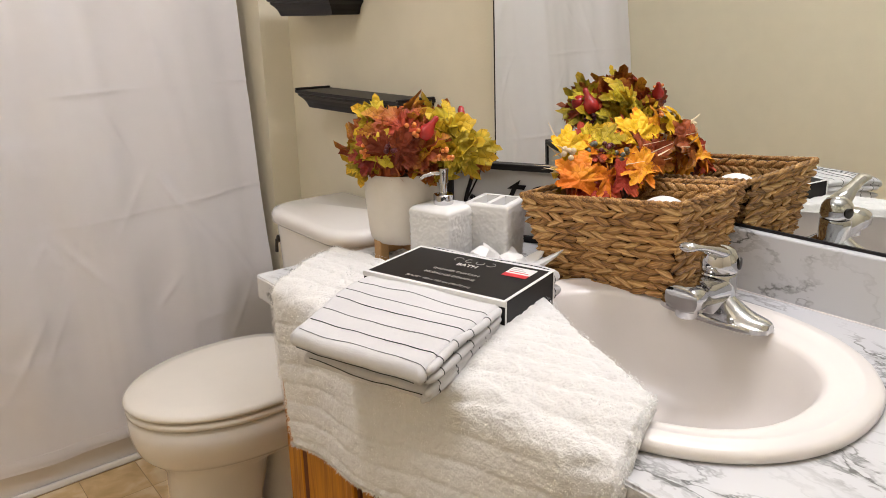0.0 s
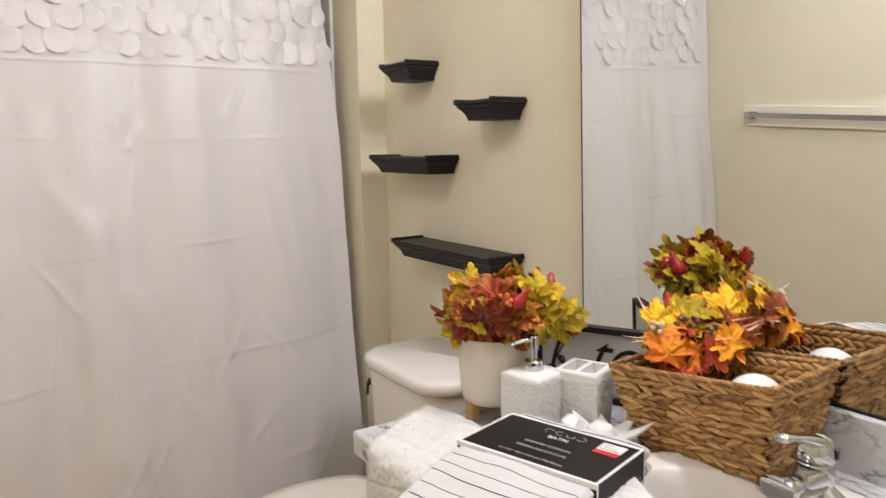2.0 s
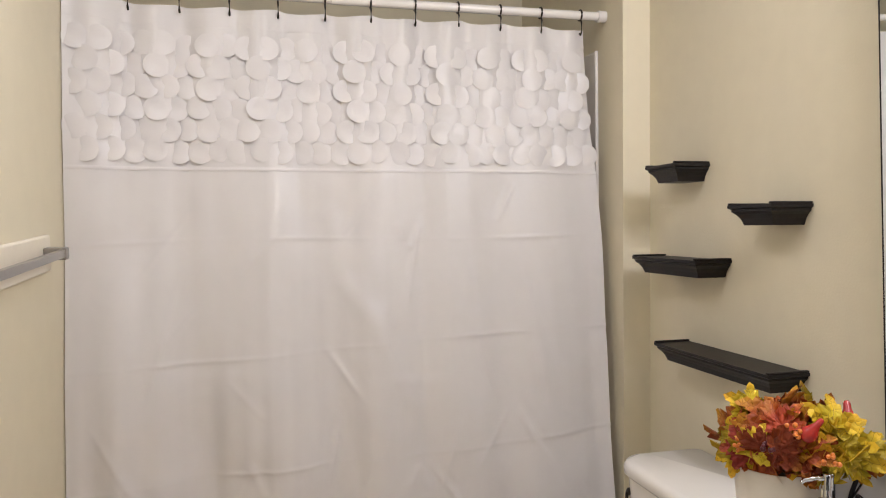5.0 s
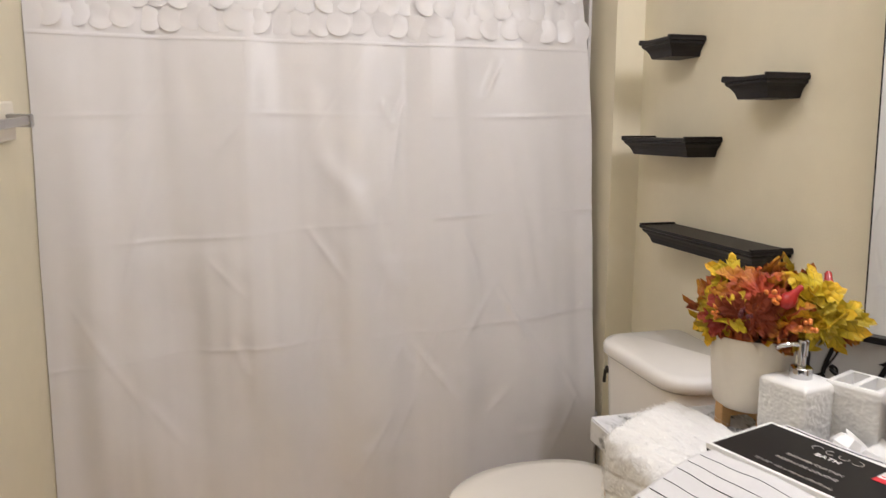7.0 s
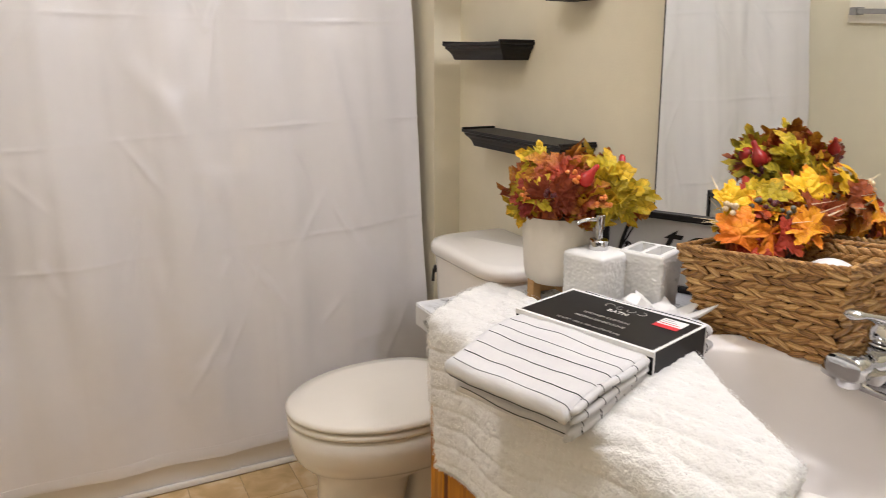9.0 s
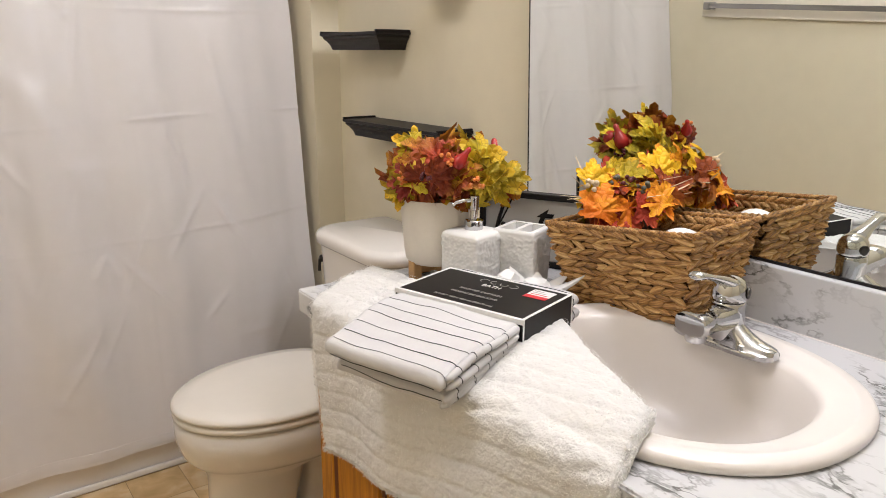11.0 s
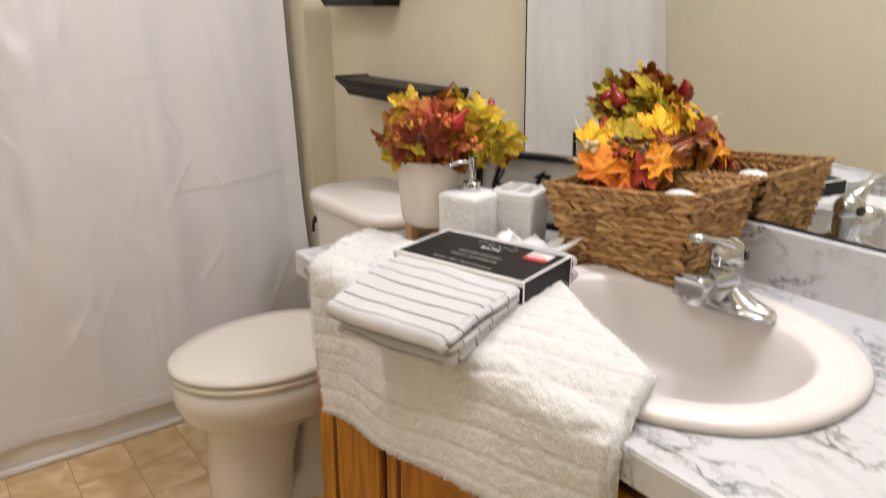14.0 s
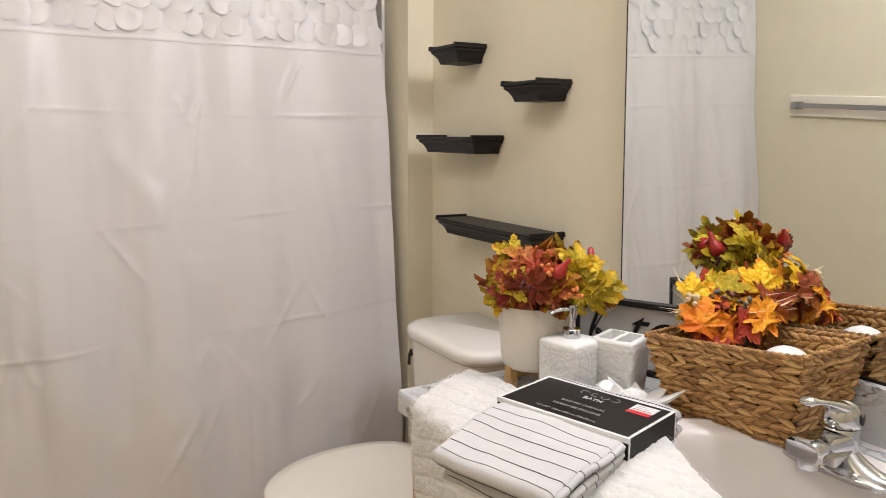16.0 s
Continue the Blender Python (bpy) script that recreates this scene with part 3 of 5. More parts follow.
def faucet():
    f = thing("faucet", pose(-0.182, 0.597, C_TOP + 0.016), "chrome single-lever centerset faucet on the sink ledge", "faucet")
    # flat boat-shaped plate under a saddle that rises to the body
    rings = []
    for k in range(33):
        y = -0.080 + 0.160 * k / 32
        e = math.sqrt(max(0.0, 1 - (abs(y) / 0.0805) ** 3.6))
        hw = 0.005 + 0.023 * e
        crest = 0.006 + 0.007 * e + 0.026 * math.exp(-((abs(y) / 0.036) ** 2.4))
        rings.append([(-hw, y, 0.0), (-hw, y, 0.007), (-hw * 0.93, y, 0.0095 * (0.5 + 0.5 * e)), (-hw * 0.80, y, 0.0095 * (0.5 + 0.5 * e) + 0.10 * crest)]
                     + [(-hw * 0.74 * math.cos(t), y, 0.010 + (crest - 0.004) * math.sin(t)) for t in [math.pi * q / 10 for q in range(1, 10)]]
                     + [(hw * 0.80, y, 0.0095 * (0.5 + 0.5 * e) + 0.10 * crest), (hw * 0.93, y, 0.0095 * (0.5 + 0.5 * e)), (hw, y, 0.007), (hw, y, 0.0)])
    part("base_plate", loft(rings), M_CHROME, f, smooth=45)
    part("body", lathe([(0.025, 0.012), (0.0245, 0.050), (0.0240, 0.064), (0.0230, 0.066), (0.0222, 0.0665)], 36), M_CHROME, f, smooth=50)
    sp = [((0.006, 0.045), 0.0235, 0.019), ((-0.020, 0.046), 0.0245, 0.0185), ((-0.045, 0.047), 0.0245, 0.0165), ((-0.062, 0.0475), 0.0240, 0.0160), ((-0.064, 0.0475), 0.0255, 0.0175), ((-0.084, 0.0475), 0.0255, 0.0175), ((-0.0875, 0.0475), 0.0235, 0.0155), ((-0.0885, 0.0475), 0.019, 0.011)]
    rings = []
    for (x, z), hw, hh in sp:
        rings.append([(x, hw * math.copysign(abs(math.cos(t)) ** 0.7, math.cos(t)), z + hh * math.copysign(abs(math.sin(t)) ** 0.7, math.sin(t))) for t in [2 * math.pi * k / 32 for k in range(32)]])
    spout = part("spout", loft(rings), M_CHROME, f, smooth=40)
    part("aerator", lathe([(0.0135, -0.010), (0.0150, -0.008), (0.0150, 0.006), (0.012, 0.008)], 24), M_CHROME, spout, smooth=40, m=pose(-0.070, 0, 0.030))
    handle = part("handle_dome", lathe([(0.0225, 0.0675), (0.0245, 0.069), (0.0252, 0.074), (0.0248, 0.082), (0.0225, 0.091), (0.0175, 0.098), (0.010, 0.102), (0.002, 0.1035)], 36), M_CHROME, f, smooth=60)
    # the lever leaves the dome broad and rises to a flat paddle
    lev = [(0.016, 0.082, 0.017, 0.012), (0.0, 0.090, 0.0185, 0.0125), (-0.018, 0.098, 0.0165, 0.0095), (-0.036, 0.105, 0.0125, 0.0068), (-0.056, 0.1115, 0.0110, 0.0055), (-0.074, 0.1165, 0.0115, 0.0055), (-0.084, 0.118, 0.0125, 0.0062), (-0.090, 0.118, 0.0110, 0.0055), (-0.092, 0.118, 0.007, 0.003)]
    rings = [[(x, hw * math.cos(t), z + hh * math.sin(t)) for t in [2 * math.pi * k / 24 for k in range(24)]] for x, z, hw, hh in lev]
    part("lever", loft(rings), M_CHROME, handle, smooth=70, m=pose(0, 0, 0, 0, 0, 2))
    part("index_button", lathe([(0.0085, 0.0), (0.0085, 0.002), (0.0065, 0.003)], 16), M_BRONZE, handle, "dark round index button", 40, pose(0.010, -0.0225, 0.080, 90, 0, 20))
    return f


faucet()

# ---- mirror ----
TILT_M = -1.7
mirror = thing("wall_mirror", pose(-0.0015, 0, 0.898, 0, TILT_M, 0), "large frameless wall mirror resting on the backsplash", "mirror")
part("glass", box((-0.004, -0.42, 0.004), (0.0, 1.217, 1.05)), M_MIRROR, mirror)
part("edge_strip", box((-0.0045, 1.2172, 0.0), (0.0, 1.220, 1.05)), M_BLACK, mirror, "thin dark mirror edge")
part("bottom_channel", box((-0.006, -0.42, -0.001), (0.0, 1.219, 0.0035)), M_BLACK, mirror, "thin black bottom channel")

# ---- wall shelves ----


def ledge(y0, y1, z, label):
    """Black ledge with a crown profile; its back lies on the wall."""
    ob = thing("wall_shelf", pose(0, (y0 + y1) / 2, z), label, "shelf", "black shelves over the toilet")
    h, d = (y1 - y0) / 2, 0.106
    prof = [(0.0, 0.0), (0.0, -0.007), (0.006, -0.010), (0.006, -0.015), (0.014, -0.022), (0.021, -0.032), (0.026, -0.046)]
    rings = [[(-0.0005, h - i, q), (-0.0005, -h + i, q), (-d + i, -h + i, q), (-d + i, h - i, q)] for i, q in prof]
    part("body", loft(rings), M_BLACK, ob)
    for s in (-1, 1):
        part("end_lip", box((-d, s * h - (0.009 if s > 0 else 0), 0.0), (-0.001, s * h + (0 if s > 0 else 0.009), 0.005), 0.0015, 1), M_BLACK, ob)
    return ob


ledge(1.79, 1.94, 1.527, "short matt black ledge shelf, empty")
ledge(1.417, 1.567, 1.408, "short matt black ledge shelf, empty")
ledge(1.697, 2.015, 1.275, "medium matt black ledge shelf, empty")
ledge(1.425, 1.893, 1.041, "long matt black ledge shelf, empty")

# ---- toilet ----
TY = 1.635


def toilet():
    t = thing("toilet", pose(0, TY, 0), "white porcelain toilet with closed lid beside the vanity", "toilet")
    n = 48

    def egg(x0, x1, hw, z, p=2.0, ahead=0.55):
        """Egg ring from the back x1 to the front x0; widest towards the back."""
        cx = x0 + (x1 - x0) * ahead
        out = []
        for k in range(n):
            a = 2 * math.pi * k / n
            c, s = math.cos(a), math.sin(a)
            r = (x1 - cx) if c > 0 else (cx - x0)
            pw = 2.6 if c > 0 else p
            out.append((cx + r * math.copysign(abs(c) ** (2 / pw), c), hw * math.copysign(abs(s) ** (2 / pw), s), z))
        return out

    bowl = [egg(-0.640, -0.435, 0.094, 0.0, 2.4), egg(-0.641, -0.435, 0.096, 0.008, 2.4), egg(-0.640, -0.43, 0.094, 0.12, 2.3), egg(-0.638, -0.40, 0.092, 0.222, 2.2), egg(-0.650, -0.28, 0.108, 0.250, 2.1),
            egg(-0.672, -0.22, 0.140, 0.268), egg(-0.690, -0.21, 0.164, 0.290), egg(-0.700, -0.22, 0.179, 0.318), egg(-0.705, -0.22, 0.186, 0.345), egg(-0.705, -0.22, 0.186, 0.378), egg(-0.698, -0.22, 0.180, 0.386)]
    part("bowl", loft(bowl), M_PORC, t, smooth=60)
    rear = [egg(-0.52, -0.08, 0.094, 0.0, 3.0), egg(-0.52, -0.08, 0.096, 0.012, 3.0), egg(-0.50, -0.09, 0.090, 0.030, 3.0), egg(-0.42, -0.10, 0.066, 0.060, 3.0), egg(-0.40, -0.11, 0.056, 0.16, 3.0), egg(-0.40, -0.11, 0.062, 0.24, 3.0), egg(-0.42, -0.08, 0.105, 0.305, 3.0)]
    part("trapway", loft(rear), M_PORC, t, smooth=60)
    part("seat", loft([egg(-0.700, -0.245, 0.182, 0.388), egg(-0.706, -0.245, 0.187, 0.392), egg(-0.706, -0.245, 0.187, 0.402), egg(-0.700, -0.245, 0.182, 0.406)]), M_SEAT, t, smooth=60)
    lid = [egg(-0.702, -0.240, 0.184, 0.409), egg(-0.708, -0.240, 0.189, 0.413), egg(-0.708, -0.240, 0.189, 0.420), egg(-0.700, -0.243, 0.183, 0.427), egg(-0.66, -0.27, 0.15, 0.431), egg(-0.55, -0.36, 0.06, 0.433)]
    part("lid", loft(lid), M_SEAT, t, smooth=60)
    for s in (-1, 1):
        part("hinge", box((-0.245, s * 0.075 - 0.02, 0.388), (-0.222, s * 0.075 + 0.02, 0.424), 0.006), M_SEAT, t)
        part("bolt_cap", lathe([(0.014, 0.0), (0.014, 0.008), (0.009, 0.016), (0.002, 0.018)], 14), M_PORC, t, smooth=60, m=pose(-0.26, s * 0.082, 0.034))
    part("deck", box((-0.24, -0.12, 0.30), (-0.02, 0.12, 0.386), 0.02, 3), M_PORC, t, smooth=50)

    def slab(x0, x1, hw, z, r):
        out = []
        for cx, cy, a in ((x1 - 0.02, hw - 0.02, 0), (x0 + r, hw - r, 90), (x0 + r, -hw + r, 180), (x1 - 0.02, -hw + 0.02, 270)):
            rr = 0.02 if a in (0, 270) else r
            out += [(cx + rr * math.cos(radians(a + 15 * k)), cy + rr * math.sin(radians(a + 15 * k)), z) for k in range(7)]
        return out

    part("tank", loft([slab(-0.215, -0.025, 0.162, 0.387, 0.05), slab(-0.237, -0.02, 0.174, 0.45, 0.06), slab(-0.251, -0.018, 0.184, 0.72, 0.07)]), M_PORC, t, smooth=50)
    part("tank_lid", loft([slab(-0.255, -0.014, 0.190, 0.722, 0.08), slab(-0.263, -0.012, 0.198, 0.730, 0.085), slab(-0.264, -0.012, 0.199, 0.746, 0.085), slab(-0.258, -0.014, 0.194, 0.757, 0.08), slab(-0.244, -0.02, 0.178, 0.7625, 0.07)]), M_PORC, t, smooth=50)
    h = part("flush_lever", lathe([(0.010, 0), (0.010, 0.006), (0.006, 0.009)], 16), M_BRONZE, t, "dark metal flush lever", 40, pose(-0.242, 0.140, 0.680, 0, -90, 0))
    part("lever_arm", tube([(0, 0, 0.009), (-0.016, 0.0, 0.011), (-0.034, 0.002, 0.011)], [0.0045, 0.004, 0.0045]), M_BRONZE, h, smooth=60)
    return t


toilet()

# ---- bathtub, rod and curtain ----
tub = thing("bathtub", pose(0, 0, 0), "white acrylic alcove bathtub behind the shower curtain", "bathtub")
part("apron", box((LEFT + 0.002, TUB_Y, 0.0), (STUB - 0.002, TUB_Y + 0.05, 0.395), 0.01, 3), M_TUB, tub, smooth=40)
part("rim", box((LEFT + 0.002, TUB_Y - 0.004, 0.395), (STUB - 0.002, TUB_Y + 0.09, 0.415), 0.009, 3), M_TUB, tub, smooth=40)
part("base_strip", box((LEFT + 0.002, TUB_Y - 0.012, 0.0), (STUB - 0.002, TUB_Y - 0.0005, 0.022), 0.006, 2), M_TUB, tub, "white caulked base strip")
part("floor_pan", box((LEFT + 0.002, TUB_Y + 0.05, 0.05), (STUB - 0.002, FAR - 0.002, 0.09)), M_TUB, tub)
surround = thing("tub_surround", pose(0, 0, 0), "glossy white shower surround panels on the alcove walls", "shower surround")
part("side_panel", box((STUB - 0.012, 2.262, 0.415), (STUB - 0.0005, FAR - 0.002, 1.93), 0.004), M_TUB, surround)
part("side_panel", box((LEFT + 0.0005, 2.205, 0.415), (LEFT + 0.012, FAR - 0.002, 1.93), 0.004), M_TUB, surround)
part("back_panel", box((LEFT + 0.013, FAR - 0.012, 0.415), (STUB - 0.013, FAR - 0.0005, 1.93), 0.004), M_TUB, surround)

ROD_Y, ROD_Z = 2.215, 2.024
rod = thing("curtain_rod", pose(0, ROD_Y, ROD_Z), "white tension rod across the tub alcove", "curtain rod")
part("thick_tube", tube([(-0.95, 0, 0), (STUB - 0.02, 0, 0)], 0.0135, 20), M_TUB, rod, smooth=60)
part("thin_tube", tube([(LEFT + 0.02, 0, 0), (-0.951, 0, 0)], 0.0115, 20), M_TUB, rod, smooth=60)
part("end_cap", tube([(STUB - 0.028, 0, 0), (STUB - 0.001, 0, 0)], 0.018, 20), M_TUB, rod, smooth=40)
part("end_cap", tube([(LEFT + 0.001, 0, 0), (LEFT + 0.028, 0, 0)], 0.018, 20), M_TUB, rod, smooth=40)

CX0, CX1, CZ0, CZ1 = LEFT + 0.003, -0.122, 0.100, 1.985
HOOKS = [CX0 + 0.02 + (CX1 - CX0 - 0.04) * k / 11 for k in range(12)]


def smooth01(v):
    v = min(max(v, 0.0), 1.0)
    return v * v * (3 - 2 * v)


rw = random.Random(14)
WRINKLES = []
for k in range(26):
    ang = radians(rw.choice((-1, 1)) * rw.uniform(48, 80))
    WRINKLES.append((rw.uniform(CX0 + 0.1, CX1 - 0.05), rw.uniform(0.35, 1.45), math.cos(ang), math.sin(ang), rw.uniform(0.05, 0.20), rw.uniform(0.0015, 0.0042)))


RIDGES = (
    (-0.965, 1.42, -0.943, 1.217, 0.010, 0.022), (-0.943, 1.217, -0.851, 1.11, 0.011, 0.020), (-0.851, 1.11, -0.788, 0.961, 0.011, 0.020), (-0.788, 0.961, -0.739, 0.853, 0.010, 0.017),
    (-0.812, 0.929, -0.674, 0.920, 0.006, 0.012), (-0.77, 1.376, -0.739, 1.303, 0.006, 0.008), (-0.739, 1.303, -0.700, 1.372, 0.005, 0.008), (-1.258, 0.603, -1.195, 0.73, 0.006, 0.009),
    (-1.195, 0.73, -1.158, 0.634, 0.006, 0.009), (-0.728, 0.685, -0.698, 0.617, 0.006, 0.008), (-0.76, 0.63, -0.728, 0.685, 0.005, 0.008), (-0.88, 0.382, -0.688, 0.391, 0.007, 0.014),
    (-0.898, 0.300, -0.853, 0.276, 0.006, 0.012), (-0.383, 0.385, -0.265, 0.400, 0.006, 0.011), (-0.400, 1.25, -0.320, 0.804, 0.008, 0.014), (-0.954, 0.80, -0.902, 0.536, 0.007, 0.016),
    (-0.24, 1.45, -0.21, 0.55, 0.007, 0.020), (-0.56, 1.50, -0.53, 0.75, 0.006, 0.022), (-1.32, 1.50, -1.27, 0.85, 0.007, 0.022), (-1.12, 1.45, -1.16, 0.95, 0.006, 0.018),
)


def sheet_y(x, z):
    """How far the curtain hangs into the room: it leaves the rod and falls outside the tub."""
    u = (x - CX0) / (CX1 - CX0)
    y = 2.088 + (ROD_Y - 2.088) * smooth01((z - 0.35) / 1.75) - 0.004
    low = 0.35 + 0.65 * smooth01((1.75 - z) / 1.2)
    w = u + 0.035 * math.sin(7.3 * u + 1.0) + 0.02 * noise.noise(Vector((u * 4, z * 0.8, 0.3)))
    fold = 0.018 * math.sin(2 * math.pi * w * 5.3 + 0.25 * z) + 0.022 * noise.noise(Vector((u * 14, z * 0.6, 5.0))) + 0.006 * noise.noise(Vector((u * 31, z * 1.1, 9.0)))
    edge = smooth01((u - 0.55) / 0.3)
    y += fold * (1.15 - 0.85 * edge) * low * (0.25 + 0.75 * smooth01((z - 0.10) / 0.55))
    # gathers under each hook
    top = smooth01((z - 1.45) / 0.5)
    y += 0.010 * top * math.cos(2 * math.pi * 11 * (x - HOOKS[0]) / (HOOKS[-1] - HOOKS[0]))
    # the wall end stands away from the tub
    y -= 0.035 * smooth01((0.10 - u) / 0.10) + 0.03 * smooth01((0.10 - u) / 0.10) * smooth01((z - 1.2) / 0.5)
    # packing creases: thin ridges, lower towards the wall
    for zc, slope in ((1.335, 0.006), (1.03, 0.03), (0.715, 0.035)):
        d = z - (zc + slope * (2 * u - 1) + 0.006 * math.sin(7 * u + zc * 9))
        k = smooth01(0.35 + 1.3 * noise.noise(Vector((u * 6.0, zc * 5, 1.7))))
        y -= (0.0007 + 0.0017 * k) * math.exp(-((d / 0.0050) ** 2)) - 0.0012 * k * math.exp(-(((d + 0.02) / 0.016) ** 2))
    for xc in (0.335, 0.67):
        d = u - xc
        y -= 0.0008 * math.exp(-((d / 0.004) ** 2))
    # soft ridges, pinches and tent-shaped wrinkles
    for xa, za, xb, zb, amp, wid in RIDGES:
        lx, lz = xb - xa, zb - za
        ll = math.hypot(lx, lz)
        k = ((x - xa) * lx + (z - za) * lz) / (ll * ll)
        amp *= 0.5 if abs(lz) > abs(lx) else 0.35
        wid *= 1.35
        if -0.15 < k < 1.15:
            d = ((z - za) * lx - (x - xa) * lz) / ll
            if abs(d) < 4 * wid:
                y -= amp * smooth01((k + 0.15) / 0.3) * smooth01((1.15 - k) / 0.3) * (math.exp(-((d / wid) ** 2)) - 0.45 * math.exp(-(((d - 1.8 * wid) / (1.3 * wid)) ** 2)))
    # sharp straight wrinkles left by the packing
    for uc, zc, c, sn, half, amp in WRINKLES:
        dx, dz = x - uc, z - zc
        along_w = dx * c + dz * sn
        if abs(along_w) < half:
            across_w = dz * c - dx * sn
            if abs(across_w) < 0.06:
                y -= amp * (1 - (along_w / half) ** 2) * (math.exp(-((across_w / 0.007) ** 2)) - 0.6 * math.exp(-(((across_w - 0.024) / 0.016) ** 2)))
    y += 0.011 * noise.noise(Vector((x * 3.5 + z, z * 2.2, 3.1))) * low + 0.0040 * noise.noise(Vector((x * 11, z * 8, 7.7))) + 0.0012 * low * noise.noise(Vector((u * 46, z * 0.9, 4.4)))
    # the free edge swings back above the tub
    y += 0.020 * smooth01((u - 0.88) / 0.12) * smooth01((z - 0.45) / 0.30)
    # it lies against the tub's outside and never passes through it
    stop = TUB_Y - 0.012 + 0.25 * max(0.0, z - 0.43)
    return y if y < stop - 0.02 else stop - 0.02 + 0.02 * math.tanh((y - stop + 0.02) / 0.02)


def sheet_x(u, z):
    drop = smooth01((1.95 - z) / 0.7)
    return CX0 + (CX1 - CX0) * u - 0.035 * u * (1 - drop)


def sheet_z(u, v):
    sag = 0.010 * abs(math.sin(math.pi * 11 * u))
    return CZ0 + (CZ1 - sag - CZ0) * v + 0.004 * math.sin(9 * u) * (1 - v) ** 3


def curtain():
    bm = bmesh.new()
    nu, nv = 240, 400
    rows = []
    for j in range(nv + 1):
        row = []
        for i in range(nu + 1):
            u = i / nu
            z = sheet_z(u, j / nv)
            x = sheet_x(u, z)
            row.append(bm.verts.new((x, sheet_y(x, z), z)))
        rows.append(row)
    for a, b in zip(rows, rows[1:]):
        for i in range(nu):
            bm.faces.new((a[i], a[i + 1], b[i + 1], b[i]))
    return bm


shower = thing("shower_curtain", pose(0, 0, 0), "white fabric shower curtain with creases and a band of round appliques", "shower curtain")
sheet = part("sheet", curtain(), M_CURTAIN, shower, smooth=180)


def strip(z0, z1, lift, n=120):
    """A sewn band that follows the sheet."""
    bm = bmesh.new()
    rows = []
    for z, o in ((z0, 0.0005), (z0, lift), ((z0 + z1) / 2, lift + 0.001), (z1, lift), (z1, 0.0005)):
        rows.append([bm.verts.new((sheet_x(i / n, z), sheet_y(sheet_x(i / n, z), z) - o, z)) for i in range(n + 1)])
    for a, b in zip(rows, rows[1:]):
        for i in range(n):
            bm.faces.new((a[i], a[i + 1], b[i + 1], b[i]))
    return bm


part("top_hem", strip(1.925, 1.962, 0.0009), M_CURTAIN, shower, smooth=60)
part("seam", strip(1.526, 1.536, 0.0018), M_CURTAIN, shower, smooth=60)
part("seam", strip(0.108, 0.135, 0.002), M_CURTAIN, shower, smooth=60)


def disc_mesh(seed):
    rnd = random.Random(seed)
    bm, n, r = bmesh.new(), 18, 0.034
    bend, tw = rnd.uniform(0.001, 0.0065), rnd.uniform(-0.35, 0.35)
    rings = []
    for f in (0.0, 0.5, 0.85, 1.0):
        if f == 0:
            rings.append([bm.verts.new((0, 0, 0))])
            continue
        ring = []
        for k in range(n):
            a = 2 * math.pi * k / n
            x, z = r * f * math.cos(a), r * f * math.sin(a)
            down = (r - z) / (2 * r)
            ring.append(bm.verts.new((x, -0.0015 - bend * down**1.6 - 0.10 * x * tw + 0.15 * x * x / r, z)))
        rings.append(ring)
    for k in range(n):
        bm.faces.new((rings[0][0], rings[1][(k + 1) % n], rings[1][k]))
    for a, b in zip(rings[1:], rings[2:]):
        for k in range(n):
            bm.faces.new((a[k], a[(k + 1) % n], b[(k + 1) % n], b[k]))
    return to_mesh("disc", bm, M_CURTAIN, 180)


DISCS = [disc_mesh(s) for s in range(7)]
rnd = random.Random(5)
for row in range(6):
    for c in range(27):
        z = 1.872 - 0.058 * row + rnd.uniform(-0.004, 0.004)
        u = (c + 0.5 + 0.5 * (row % 2)) / 27.5 + rnd.uniform(-0.004, 0.004)
        if u > 1:
            continue
        x = sheet_x(u, z)
        part("applique", DISCS[rnd.randrange(7)], None, shower, m=pose(x, sheet_y(x, z) - 0.0015, z, rnd.uniform(-6, 2), rnd.uniform(-25, 25), rnd.uniform(-9, 9)))


def hook_mesh():
    bm = bmesh.new()
    pts = [(0.0, 0.016 * math.cos(radians(a)), 0.016 * math.sin(radians(a))) for a in range(-70, 251, 20)]
    tail = [(0.0, -0.012, -0.026), (0.0, -0.010, -0.055), (0.0, -0.004, -0.062), (0.0, 0.003, -0.056)]
    tube(pts + tail, 0.0029, 8, bm)
    return to_mesh("hook", bm, M_BRONZE, 60)


HOOK = hook_mesh()
for k, hx in enumerate(HOOKS):
    tagged(part("curtain_hook", HOOK, None, m=pose(sheet_x((hx - CX0) / (CX1 - CX0), 1.98), ROD_Y, ROD_Z, 0, 0, 0)), "dark bronze metal roller hook on the rod", "curtain hook", "curtain hooks")

shower_head = thing("shower_pipe", pose(STUB, 2.60, 1.98), "dark bronze shower arm on the alcove wall", "shower pipe")
part("flange", tube([(-0.001, 0, 0), (-0.012, 0, 0)], [0.032, 0.026], 20), M_BRONZE, shower_head, smooth=40)
part("arm", tube([(-0.008, 0, 0), (-0.06, 0, 0.004), (-0.10, 0, -0.012), (-0.13, 0, -0.045)], 0.0095, 12), M_BRONZE, shower_head, smooth=60)

